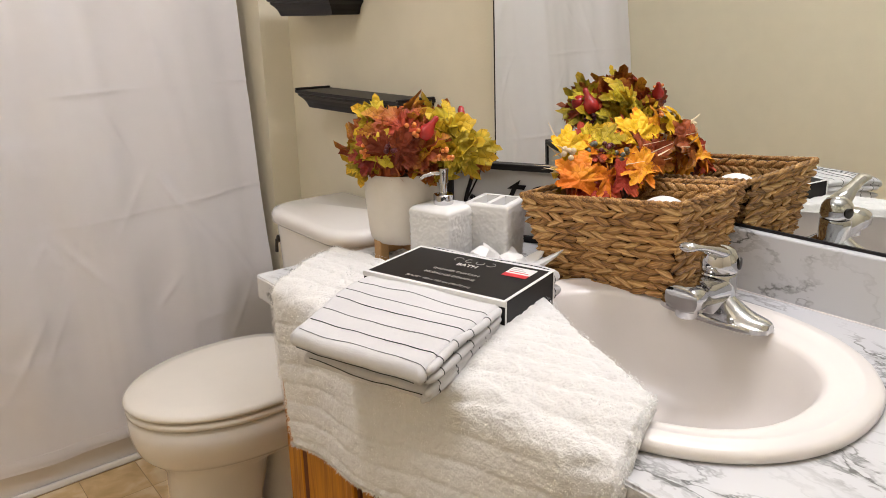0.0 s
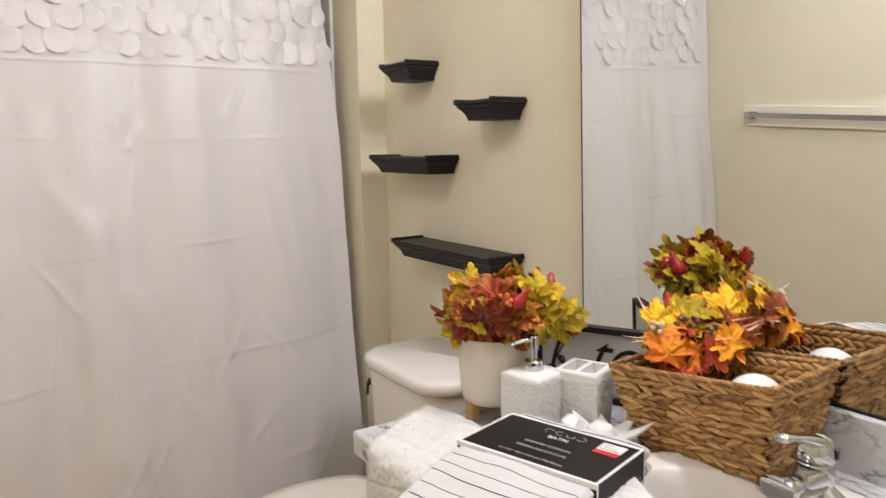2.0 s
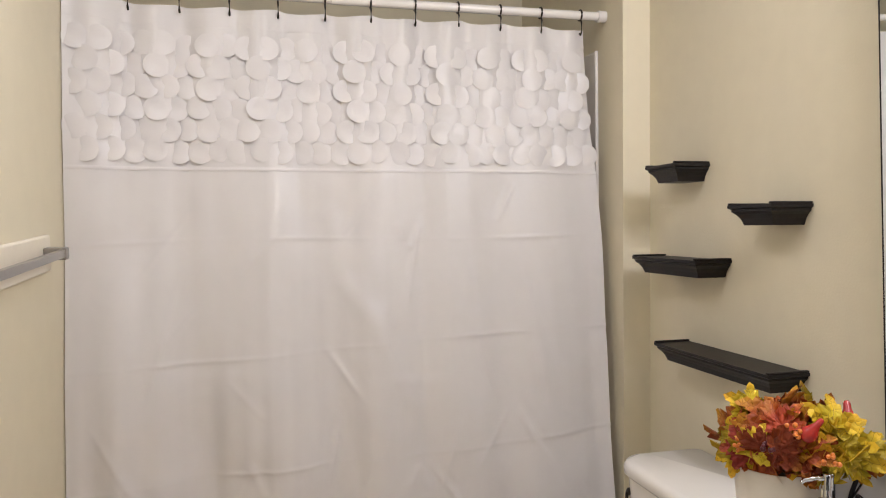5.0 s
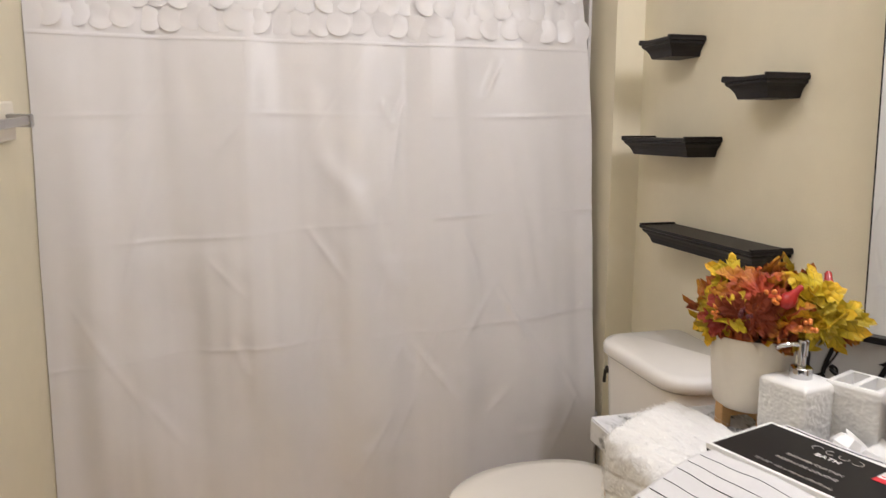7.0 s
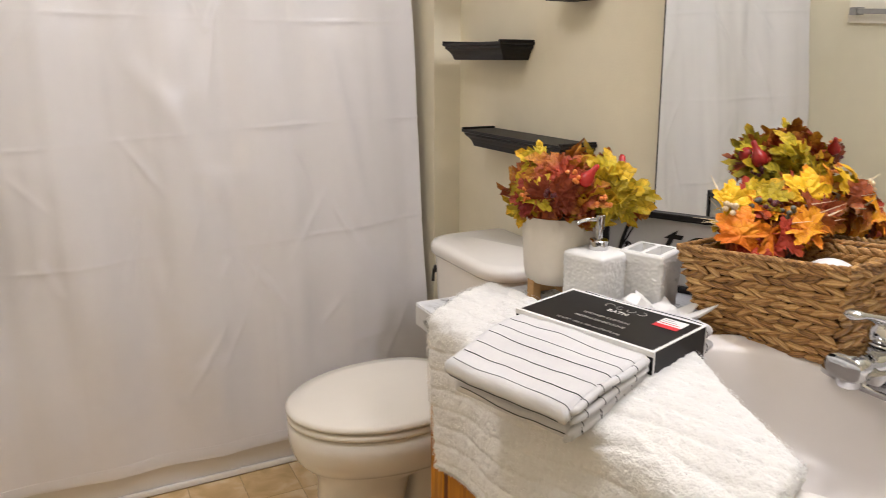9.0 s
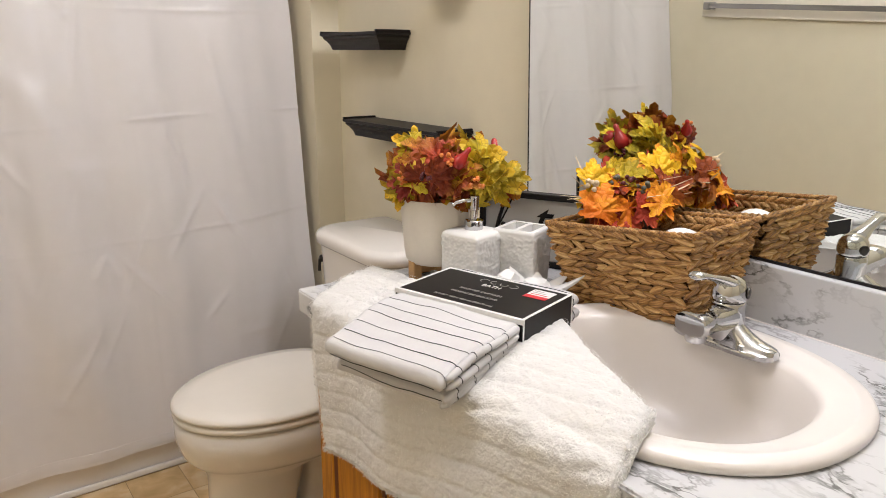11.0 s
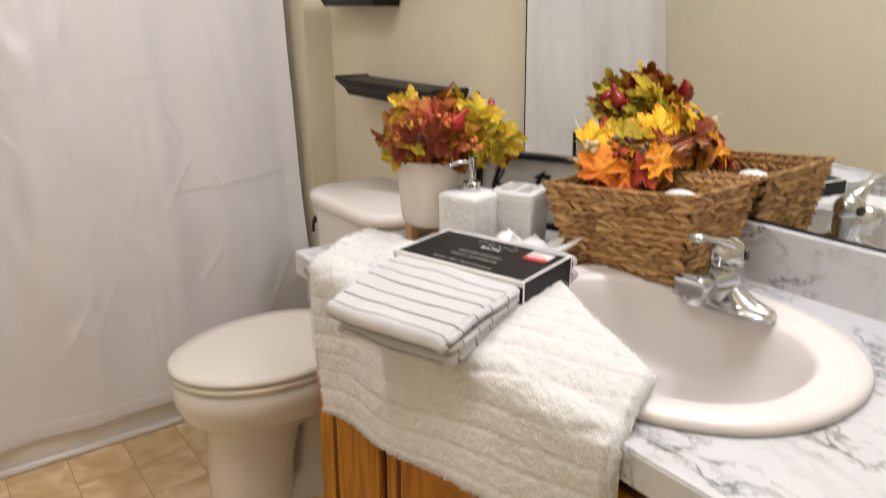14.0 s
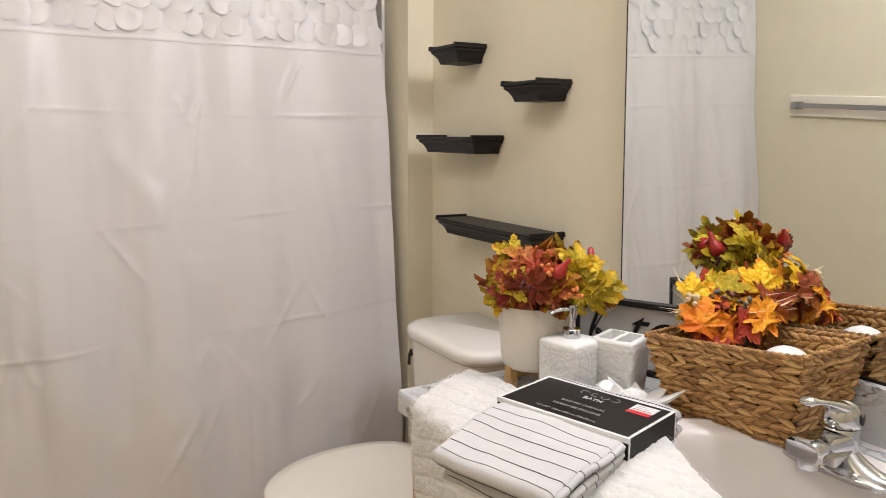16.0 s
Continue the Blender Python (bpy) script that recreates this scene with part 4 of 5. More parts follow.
# ---- towel bar ----
bar = thing("towel_bar", pose(LEFT, 1.69, 1.2985, 3.6, 0, 0), "brushed metal towel bar, slightly crooked, on a cream board", "towel bar")
part("backing_board", box((0.0005, -0.62, -0.042), (0.018, 0.265, 0.042), 0.004), M_BOARD, bar, "cream painted backing board")
for by in (-0.56, 0.215):
    part("bracket", box((0.018, by - 0.014, -0.012), (0.066, by + 0.014, 0.016), 0.003), M_BRUSHED, bar)
part("rail", box((0.050, -0.558, -0.006), (0.064, 0.213, 0.012), 0.002), M_BRUSHED, bar, "square brushed rail")

# ---- things on the vanity ----
rnd = random.Random(11)


def shape(bm, f):
    for v in bm.verts:
        v.co = Vector(f(v.co.x, v.co.y, v.co.z))
    return bm


def writing(text, size, parent, material, m, name="lettering", shear=0.0, align="CENTER", depth=0.0003):
    cu = bpy.data.curves.new("writing", "FONT")
    cu.body, cu.size, cu.extrude, cu.shear, cu.align_x, cu.align_y = text, size, depth, shear, align, "CENTER"
    tmp = bpy.data.objects.new("writing", cu)
    scene.collection.objects.link(tmp)
    bpy.context.view_layer.update()
    me = bpy.data.meshes.new_from_object(tmp)
    bpy.data.objects.remove(tmp)
    me.materials.clear()
    me.materials.append(material)
    return part(name, me, None, parent, m=m)


# towel: lies along the counter's front edge and hangs over it
T_IN = ((0.44, -0.500), (0.50, -0.462), (0.63, -0.405), (0.76, -0.340), (0.95, -0.350), (1.11, -0.384), (1.21, -0.42))
T_LOW = ((0.44, 0.690), (0.62, 0.650), (0.81, 0.598), (1.0, 0.555), (1.12, 0.530))


def along(table, v):
    return float(np.interp(v, [a for a, _ in table], [b for _, b in table]))


def towel_point(s, v, off):
    """s: 0 inner edge, 1 lower hem; v: 0 near end, 1 far end; off: distance from the underside."""
    y_in, y_edge, y_low = 0.492 + (1.205 - 0.492) * v, 0.456 + (1.150 - 0.456) * v, 0.455 + (1.108 - 0.455) * v
    xin = along(T_IN, y_in)
    top_len = (C_FRONT - 0.004) - xin
    top_len = abs(top_len)
    low = along(T_LOW, y_low)
    r = 0.020
    hang = C_TOP - low
    flat = top_len - r
    bow = math.pi * r / 2
    total = flat + bow + hang - r
    d = s * total
    k = d / total
    y = y_in + (y_edge - y_in) * min(1.0, d / top_len) + (y_low - y_edge) * max(0.0, (d - top_len) / hang)
    x_arc = C_FRONT - 0.004 + r
    if d < flat:
        x, nx, nz = xin - d, 0.0, 1.0
        z = C_TOP + 0.0195 * smooth01((1.12 - ((y - SY) / 0.258) ** 2) / 0.4) * (1 - (d / flat) ** 4)
    elif d < flat + bow:
        a = (d - flat) / r
        nx, nz = -math.sin(a), math.cos(a)
        x, z = x_arc + r * nx, C_TOP - r + r * nz
    else:
        x, nx, nz = x_arc - r, -1.0, 0.0
        z = C_TOP - r - (d - flat - bow)
    # soft waves where it hangs
    wave = 0.010 * math.sin(9 * y + 1.3) + 0.005 * math.sin(23 * y)
    hang_k = smooth01((d - top_len) / 0.15)
    off += (0.010 + wave) * hang_k if off > 0.004 else 0.4 * (0.010 + wave) * hang_k
    if d < flat:
        off += smooth01((flat - d) / 0.05) * ( 0.004 * noise.noise(Vector((x * 6, y * 6, 2.0))) + 0.003 + 0.010 * smooth01((y - 1.04) / 0.12))
    return Vector((x + nx * off, y, z + nz * off)), Vector((nx, 0, nz)), total - d


def towel():
    ns, nv = 190, 300
    bm = bmesh.new()
    up, dn = [], []
    for i in range(ns + 1):
        s = i / ns
        ru, rd = [], []
        for j in range(nv + 1):
            v = j / nv
            e = min(smooth01(s / 0.03), smooth01((1 - s) / 0.008), smooth01(v / 0.02), smooth01((1 - v) / 0.02))
            p, nrm, d = towel_point(s, v, 0.002 + 0.014 * e)
            rib = abs(((d / 0.033 + 0.08 * math.sin(14 * v)) % 1.0) - 0.5)
            g = (-0.0020 + 0.0012 * noise.noise(p * 22)) * math.exp(-((rib / 0.12) ** 2))
            f = 0.0016 * noise.noise(p * 95) + 0.0012 * noise.noise(p * 210) + 0.0026 * noise.noise(p * 34)
            q = p + nrm * (g + f) * (0.35 + 0.65 * e)
            q.y += 0.002 * noise.noise(p * 120)
            if s > 0.98 or v < 0.015 or v > 0.985:
                q.z += 0.004 * noise.noise(Vector((p.y * 160, p.x * 160, 4)))
            ru.append(bm.verts.new(q))
            p2, _, _ = towel_point(s, v, 0.001)
            rd.append(bm.verts.new(p2))
        up.append(ru)
        dn.append(rd)
    for a, b in zip(up, up[1:]):
        for j in range(nv):
            bm.faces.new((a[j], b[j], b[j + 1], a[j + 1]))
    for a, b in zip(dn, dn[1:]):
        for j in range(nv):
            bm.faces.new((a[j], a[j + 1], b[j + 1], b[j]))
    for rows in (0, -1):
        for j in range(nv):
            bm.faces.new((up[rows][j], up[rows][j + 1], dn[rows][j + 1], dn[rows][j]))
    for i in range(ns):
        for c in (0, -1):
            bm.faces.new((up[i][c], up[i + 1][c], dn[i + 1][c], dn[i][c]))
    bmesh.ops.recalc_face_normals(bm, faces=bm.faces)
    return bm


towel_ob = thing("bath_towel", pose(0, 0, 0), "thick white plush towel draped over the counter edge", "towel")
part("cloth", towel(), M_TOWEL, towel_ob, smooth=180)


def tufts(count, seed, hem):
    """Loose loops of the pile: long ones that hang from the hems, or short ones all over the face."""
    verts, faces = [], []
    q = random.Random(seed)
    for k in range(count):
        s, v = q.random(), q.random()
        if hem:
            s = 1 - 0.012 * q.random() if k % 3 else s
            if k % 3 == 0:
                v = 0.010 * q.random() if k % 2 else 1 - 0.010 * q.random()
        p, nrm, d = towel_point(s, v, 0.006 + 0.008 * q.random() if hem else 0.0145)
        if hem:
            t = Vector((q.gauss(0, 0.6), q.gauss(0, 0.5), q.gauss(-1.3, 0.5))).normalized()
            long = q.uniform(0.002, 0.0060) * (1.2 if k % 3 else 0.6)
        else:
            rib = abs(((d / 0.033 + 0.08 * math.sin(14 * v)) % 1.0) - 0.5)
            t = (nrm * 0.9 + Vector((q.gauss(0, 0.9), q.gauss(0, 0.9), q.gauss(-0.25, 0.9)))).normalized()
            long = q.uniform(0.0008, 0.0020) * (0.3 + 0.9 * smooth01(rib / 0.3))
        side = nrm.cross(t)
        if side.length < 0.01:
            continue
        side = side.normalized() * q.uniform(0.0004, 0.0009)
        tip = p + t * long
        b = len(verts)
        verts += [p + side, p - side, tip - side * 0.6, tip + side * 0.6]
        faces.append((b, b + 1, b + 2, b + 3))
    me = bpy.data.meshes.new("tufts")
    me.from_pydata([tuple(w) for w in verts], [], faces)
    me.materials.append(M_FRINGE)
    return me


tagged(part("hem_fringe", tufts(12000, 3, True), None, towel_ob), kind="stuff")
tagged(part("fluff", tufts(30000, 4, False), None, towel_ob), kind="stuff")

# packaged shower curtain: folded striped cloth in a black card sleeve
PKG = Matrix(((0.23, 0.943, 0, -0.42), (-0.973, 0.333, 0, 0.86), (0, 0, 1, 0.0), (0, 0, 0, 1)))
PZ = 0.8290
package = thing("packaged_curtain", Matrix.Translation((0, 0, PZ)) @ PKG, "folded white striped curtain in black card sleeve on the towel", "packaged textile")


def cloth_slab(x0, x1, y0, y1, z0, z1, seed, droop=0.0):
    """A folded layer with round edges; y runs towards the counter's back."""
    h = (z1 - z0) / 2
    rings = []
    for a in (-90, -60, -30, 0, 30, 60, 90):
        ins = h * (1 - math.cos(radians(a)))
        z = (z0 + z1) / 2 + h * math.sin(radians(a))
        ring = []
        nx, ny = 40, 44
        pts = [(x0 + ins + (x1 - x0 - 2 * ins) * k / nx, y0 + ins) for k in range(nx)] + [(x1 - ins, y0 + ins + (y1 - y0 - 2 * ins) * k / ny) for k in range(ny)]
        pts += [(x1 - ins - (x1 - x0 - 2 * ins) * k / nx, y1 - ins) for k in range(nx)] + [(x0 + ins, y1 - ins - (y1 - y0 - 2 * ins) * k / ny) for k in range(ny)]
        rings.append([(px, py, z) for px, py in pts])
    bm = loft(rings, caps=(False, False))
    # fill top and bottom with a grid
    for zz, ins, flip in ((z0, h, True), (z1, h, False)):
        nx, ny = 40, 44
        g = [[bm.verts.new((x0 + ins + (x1 - x0 - 2 * ins) * i / nx, y0 + ins + (y1 - y0 - 2 * ins) * j / ny, zz)) for i in range(nx + 1)] for j in range(ny + 1)]
        for j in range(ny):
            for i in range(nx):
                q = (g[j][i], g[j][i + 1], g[j + 1][i + 1], g[j + 1][i])
                bm.faces.new(q[::-1] if flip else q)
    bmesh.ops.remove_doubles(bm, verts=bm.verts, dist=1e-5)
    return shape(bm, lambda x, y, z: cloth_warp(x, y, z, seed, droop))


def cloth_warp(x, y, z, seed, droop):
    n = noise.noise(Vector((x * 11 + seed, y * 11, seed * 3.1))) * 0.0035 + noise.noise(Vector((x * 30, y * 30, seed + z * 40))) * 0.0012
    out = smooth01((-0.072 - y) / 0.20) ** 1.3
    x *= 1 - 0.10 * out * (0.5 if x > 0 else 1.6)
    return (x + 0.003 * noise.noise(Vector((y * 15, z * 60, seed))), y + 0.003 * noise.noise(Vector((x * 15, z * 60, seed + 5))), z + n - droop * out)


LAYERS = ((-0.102, 0.114, -0.226, 0.104, -0.010, 0.0120, 1, 0.034), (-0.112, 0.112, -0.243, 0.102, 0.0120, 0.0355, 3, 0.022))
for lay in LAYERS:
    part("folded_layer", cloth_slab(*lay), M_CLOTH, package, smooth=180)


def stripe(y, lay, material, rad):
    x0, x1, y0, y1, z0, z1, seed, droop = lay
    h, zc = (z1 - z0) / 2, (z0 + z1) / 2
    pts = [(x0 + h + (x1 - h - x0 - h) * k / 46, y, z1) for k in range(47)]
    pts += [(x1 - h + h * math.sin(radians(a)), y, zc + h * math.cos(radians(a))) for a in range(20, 181, 20)]
    path = []
    for p in pts:
        q = Vector(cloth_warp(*p, seed, droop))
        n_out = Vector((0, 0, 1)) if p[0] <= x1 - h + 1e-6 and p[2] >= z1 - 1e-6 else Vector((p[0] - (x1 - h), 0, p[2] - zc)).normalized()
        path.append(q + n_out * 0.0005 + Vector((0, 0.0012 * math.sin(p[0] * 37 + y * 50), 0)))
    return tube(path, rad, 5)


for y, mt, rd in ((-0.100, M_THREAD2, 0.0005), (-0.128, M_THREAD2, 0.0005), (-0.152, M_THREAD, 0.0006), (-0.180, M_THREAD2, 0.0007), (-0.206, M_THREAD, 0.0006), (-0.230, M_THREAD2, 0.0005)):
    part("stripe", stripe(y, LAYERS[1], mt, rd), mt, package)
for y in (-0.128, -0.175, -0.210):
    part("stripe", stripe(y, LAYERS[0], M_THREAD, 0.00055), M_THREAD, package)


def inner_fold(x0, x1, z, seed, droop):
    """The edge of an inner fold showing at the open end of the bundle."""
    pts = [cloth_warp(x0 + (x1 - x0) * 0.5 + 0.0015 * math.sin(0.55 * k + seed), -0.232 + 0.155 * k / 20, z, seed, droop) for k in range(21)]
    return tube(pts, [0.0030] + [0.0052] * 19 + [0.004], 10)


def edge_stripe(lay, f):
    """A woven stripe that runs along the outer edge of a fold."""
    x0, x1, y0, y1, z0, z1, seed, droop = lay
    h, zc = (z1 - z0) / 2, (z0 + z1) / 2
    path = []
    for k in range(41):
        x = x0 + h + (x1 - x0 - 2 * h) * k / 40
        a = radians(f + 6 * math.sin(5 * k / 40 + seed))
        path.append(Vector(cloth_warp(x, y0 + h - (h + 0.0004) * math.cos(a), zc + (h + 0.0004) * math.sin(a), seed, droop)))
    return tube(path, 0.0006, 5)


part("stripe", edge_stripe(LAYERS[0], 10), M_THREAD, package)
part("stripe", edge_stripe(LAYERS[1], -35), M_THREAD, package)
for x0, z, seed, droop in ((0.1085, 0.0010, 5, 0.034), (0.1125, 0.0160, 6, 0.024), (0.1120, 0.0290, 7, 0.021), (0.1095, 0.0080, 8, 0.032)):
    part("inner_fold", inner_fold(x0, x0 + 0.001, z, seed, droop), M_CLOTH, package, smooth=180)
    for k in (3.2, 7.4, 11.0, 15.6):
        band = []
        for q in (k - 0.07, k + 0.07):
            band.append(cloth_warp(x0 + 0.0005 + 0.0015 * math.sin(0.55 * q + seed), -0.232 + 0.155 * q / 20, z, seed, droop))
        part("stripe", tube(band, 0.0056, 10), M_THREAD, package)
for y in (0.084,):
    for lay in LAYERS:
        part("stripe", stripe(y, lay, M_THREAD, 0.00055), M_THREAD, package)

sleeve = part("card_sleeve", box((-0.1165, -0.0705, -0.012), (0.1165, 0.0705, 0.0400), 0.0015, 2), M_CARD, package, "black printed card sleeve")
for lo, hi in (((-0.1165, -0.0705), (0.1165, -0.0655)), ((-0.1165, 0.0655), (0.1165, 0.0705)), ((-0.1165, -0.0655), (-0.112, 0.0655)), ((0.112, -0.0655), (0.1165, 0.0655))):
    part("white_border", box((*lo, 0.0395), (*hi, 0.0406), 0.0003, 1), M_CARDW, sleeve)
part("white_border", box((-0.1165, -0.0712, 0.033), (0.1165, -0.0700, 0.0402)), M_CARDW, sleeve)
part("white_border", box((0.1163, -0.0705, -0.0115), (0.1172, -0.0675, 0.040)), M_CARDW, sleeve)
part("white_border", box((0.1163, 0.0675, -0.0115), (0.1172, 0.0705, 0.040)), M_CARDW, sleeve)
T = 0.0403
writing("SHOWER CURTAIN", 0.0088, sleeve, M_GREYINK, pose(0.0, -0.006, T))
writing("RIDEAU DE DOUCHE", 0.0088, sleeve, M_GREYINK, pose(0.0, -0.024, T))
writing("72\"x72\"  183 x 183 cm (72x72 po)", 0.0076, sleeve, M_GREYINK, pose(-0.002, -0.050, T))
for k, (lx, wide) in enumerate(((-0.034, 0.014), (-0.015, 0.013), (0.003, 0.013), (0.021, 0.014))):
    part("logo_shape", tube(arc((lx + 0.007, 0.045), wide / 2, 20 + 70 * k, 250 + 70 * k, 14, lambda u, v: (u, v, T)), 0.0006, 5), M_GREYINK, sleeve)
writing("BATH", 0.0135, sleeve, M_CARDW, pose(-0.001, 0.0255, T), depth=0.0004)
part("price_sticker", box((0.060, 0.030, T), (0.098, 0.056, T + 0.0005)), M_CARDW, sleeve, "white and red price sticker")
part("sticker_band", box((0.060, 0.018, T), (0.098, 0.0298, T + 0.0005)), M_RED, sleeve, "red sticker band")
for k in range(3):
    part("sticker_print", box((0.063, 0.0345 + 0.007 * k, T + 0.0003), (0.063 + 0.030 - 0.007 * k, 0.0365 + 0.007 * k, T + 0.0008)), M_GREYINK if k else M_RED, sleeve)


def relief(x, y, z):
    """Raised scrolls on the ceramic: ridges of a warped noise."""
    p = Vector((x, y, z)) * 165
    w = Vector((noise.noise(p * 0.7), noise.noise(p * 0.7 + Vector((9, 0, 0))), noise.noise(p * 0.7 + Vector((0, 9, 0)))))
    return 0.0020 * (1 - min(1.0, abs(noise.noise(p + w * 1.3)) * 3.2))


def even_square(hw, z, r, per=38):
    pts = []
    for k, (sx, sy) in enumerate(((1, -1), (1, 1), (-1, 1), (-1, -1))):
        cx, cy = sx * (hw - r), sy * (hw - r)
        for a in range(0, 91, 30):
            t = radians(-90 + 90 * k + a)
            pts.append((cx + r * math.cos(t), cy + r * math.sin(t), z))
        nx, ny = ((1, 1), (-1, 1), (-1, -1), (1, -1))[k]
        ax, ay = pts[-1][:2]
        bx, by = nx * (hw if k % 2 == 0 else hw - r), ny * (hw - r if k % 2 == 0 else hw)
        for q in range(1, per):
            f = q / per
            pts.append((ax + (bx - ax) * f, ay + (by - ay) * f, z))
    return pts


def embossed(levels, r, z0, z1):
    rings = [even_square(hw, z, r) for hw, z in levels]
    out = []
    for ring in rings:
        row = []
        for x, y, z in ring:
            k = relief(x, y, z) if z0 < z < z1 else 0.0
            d = max(abs(x), abs(y))
            ux, uy = (math.copysign(1, x), 0) if abs(x) >= abs(y) else (0, math.copysign(1, y))
            row.append((x + ux * k, y + uy * k, z))
        out.append(row)
    return out


soap = thing("soap_dispenser", pose(-0.300, 1.037, C_TOP + 0.0005, 0, 0, 12), "square white embossed ceramic soap dispenser with chrome pump", "soap dispenser")
lv = [(0.038, 0.0), (0.0405, 0.003)] + [(0.0405 + 0.0015 * k / 56, 0.004 + 0.104 * k / 56) for k in range(57)] + [(0.0405, 0.1105), (0.037, 0.1135), (0.020, 0.1155)]
part("bottle", loft(embossed(lv, 0.004, 0.006, 0.106)), M_CERAMIC, soap, smooth=70)
part("collar", lathe([(0.0165, 0.114), (0.0170, 0.116), (0.0170, 0.131), (0.0155, 0.1325)], 28), M_CHROME, soap, smooth=40)
part("stem", lathe([(0.0065, 0.132), (0.0065, 0.150), (0.0085, 0.151), (0.0088, 0.168), (0.0095, 0.1715), (0.0095, 0.176), (0.007, 0.178)], 20), M_CHROME, soap, smooth=40)
part("nozzle", tube([(0.0, 0.0, 0.168), (-0.018, 0.008, 0.169), (-0.034, 0.015, 0.166), (-0.038, 0.017, 0.162)], [0.005, 0.0042, 0.0036, 0.003], 12), M_CHROME, soap, smooth=60)

holder = thing("toothbrush_holder", pose(-0.222, 0.992, C_TOP + 0.0005, 0, 0, 22), "square white embossed ceramic toothbrush holder with two slots", "toothbrush holder")
lv = [(0.033, 0.0), (0.0355, 0.003)] + [(0.036 + 0.005 * k / 56, 0.004 + 0.108 * k / 56) for k in range(57)] + [(0.0405, 0.1155), (0.0385, 0.117)]
part("cup", loft(embossed(lv, 0.004, 0.006, 0.108), caps=(True, False)), M_CERAMIC, holder, smooth=70)


def slotted_top():
    bm = bmesh.new()
    z, w = 0.117, 0.0385
    for x0, x1, y0, y1 in ((-w, w, -w, -0.030), (-w, w, 0.030, w), (-w, -0.031, -0.030, 0.030), (0.031, w, -0.030, 0.030), (-0.031, 0.031, -0.004, 0.004)):
        add_box(bm, (x0, y0, z - 0.045), (x1, y1, z + 0.0003))
    return bm


part("slot_rim", slotted_top(), M_CERAMIC, holder)
part("inner_floor", box((-0.032, -0.032, 0.086), (0.032, 0.032, 0.097)), M_CERAMIC, holder)

# pot with autumn leaves
POT = Vector((-0.312, 1.137, C_TOP + 0.0005))
pot = thing("planter", Matrix.Translation(POT), "matt cream ceramic planter on a pale wooden stand", "planter")
part("bowl", lathe([(0.040, 0.036), (0.053, 0.037), (0.058, 0.043), (0.061, 0.06), (0.0690, 0.158), (0.0690, 0.161), (0.0670, 0.161), (0.060, 0.13), (0.02, 0.128)], 48), M_POT, pot, smooth=50)
for k in range(4):
    part("leg", box((-0.009, -0.011, 0.0), (0.009, 0.011, 0.062), 0.0015, 1), M_WOOD, pot, m=pose(0.047 * math.cos(radians(176 + 90 * k)), 0.047 * math.sin(radians(176 + 90 * k)), 0, 0, 0, 176 + 90 * k))
for k in range(2):
    part("cross_bar", box((-0.047, -0.007, 0.018 + 0.0 * k), (0.047, 0.007, 0.034 - 0.001 * k), 0.001, 1), M_WOOD, pot, m=pose(0, 0, 0, 0, 0, 176 + 90 * k))


def leaf_mesh(seed, size):
    """Maple leaf: five toothed lobes, folded along the ribs and curled."""
    r2 = random.Random(seed)
    bm = bmesh.new()
    lobes = ((0, 1.0), (54, 0.92), (108, 0.68), (-108, 0.68), (-54, 0.92))
    outline = []
    for ang, ln in sorted(lobes):
        for da, f in ((-25, 0.60), (-20, 0.80), (-12, 0.74), (-9, 0.90), (0, 1.0), (9, 0.90), (12, 0.74), (20, 0.80)):
            outline.append((ang + da, ln * f))
    outline.append((152, 0.25))
    outline.insert(0, (-152, 0.25))
    curl, fold, twist = r2.uniform(0.2, 0.95), r2.uniform(0.3, 0.9), r2.uniform(-0.7, 0.7)

    def place(a, rr):
        x, y = rr * math.sin(radians(a)), rr * math.cos(radians(a))
        rib = min(abs((a - l + 180) % 360 - 180) for l, _ in lobes) / 26.0
        z = -curl * rr * rr * 0.6 + fold * 0.35 * rr * min(rib, 1.0) + twist * x * y + 0.10 * r2.uniform(-1, 1) * rr
        return Vector((x, y + 0.12, z)) * size

    c = bm.verts.new((0, 0.12 * size, 0))
    inner = [bm.verts.new(place(a, rr * 0.5)) for a, rr in outline]
    outer = [bm.verts.new(place(a, rr)) for a, rr in outline]
    n = len(outline)
    for i in range(n):
        j = (i + 1) % n
        bm.faces.new((c, inner[i], inner[j]))
        bm.faces.new((inner[i], outer[i], outer[j], inner[j]))
    tube([(0, -0.35 * size, -0.02 * size), (0, 0, 0), (0, 0.12 * size, 0)], 0.012 * size, 5, bm)
    return bm


LEAF_SETS = [[to_mesh("leaf", leaf_mesh(17 * k + s, 1.0), LEAVES[k], 180) for s in range(5)] for k in range(6)]


def leaf(parent, at, face, tip, size, kind, r2):
    """A leaf at a place whose face looks along face and whose tip points about along tip."""
    z = (Vector(face) + Vector((r2.gauss(0, 0.35), r2.gauss(0, 0.35), r2.gauss(0, 0.30)))).normalized()
    y = Vector(tip)
    x = y.cross(z).normalized()
    y = z.cross(x)
    m = Matrix((x, y, z)).transposed().to_4x4()
    m.translation = Vector(at) - y * size * 0.45
    return part("leaf", LEAF_SETS[kind][r2.randrange(5)], None, parent, m=m @ Matrix.Diagonal((size, size, size, 1)))


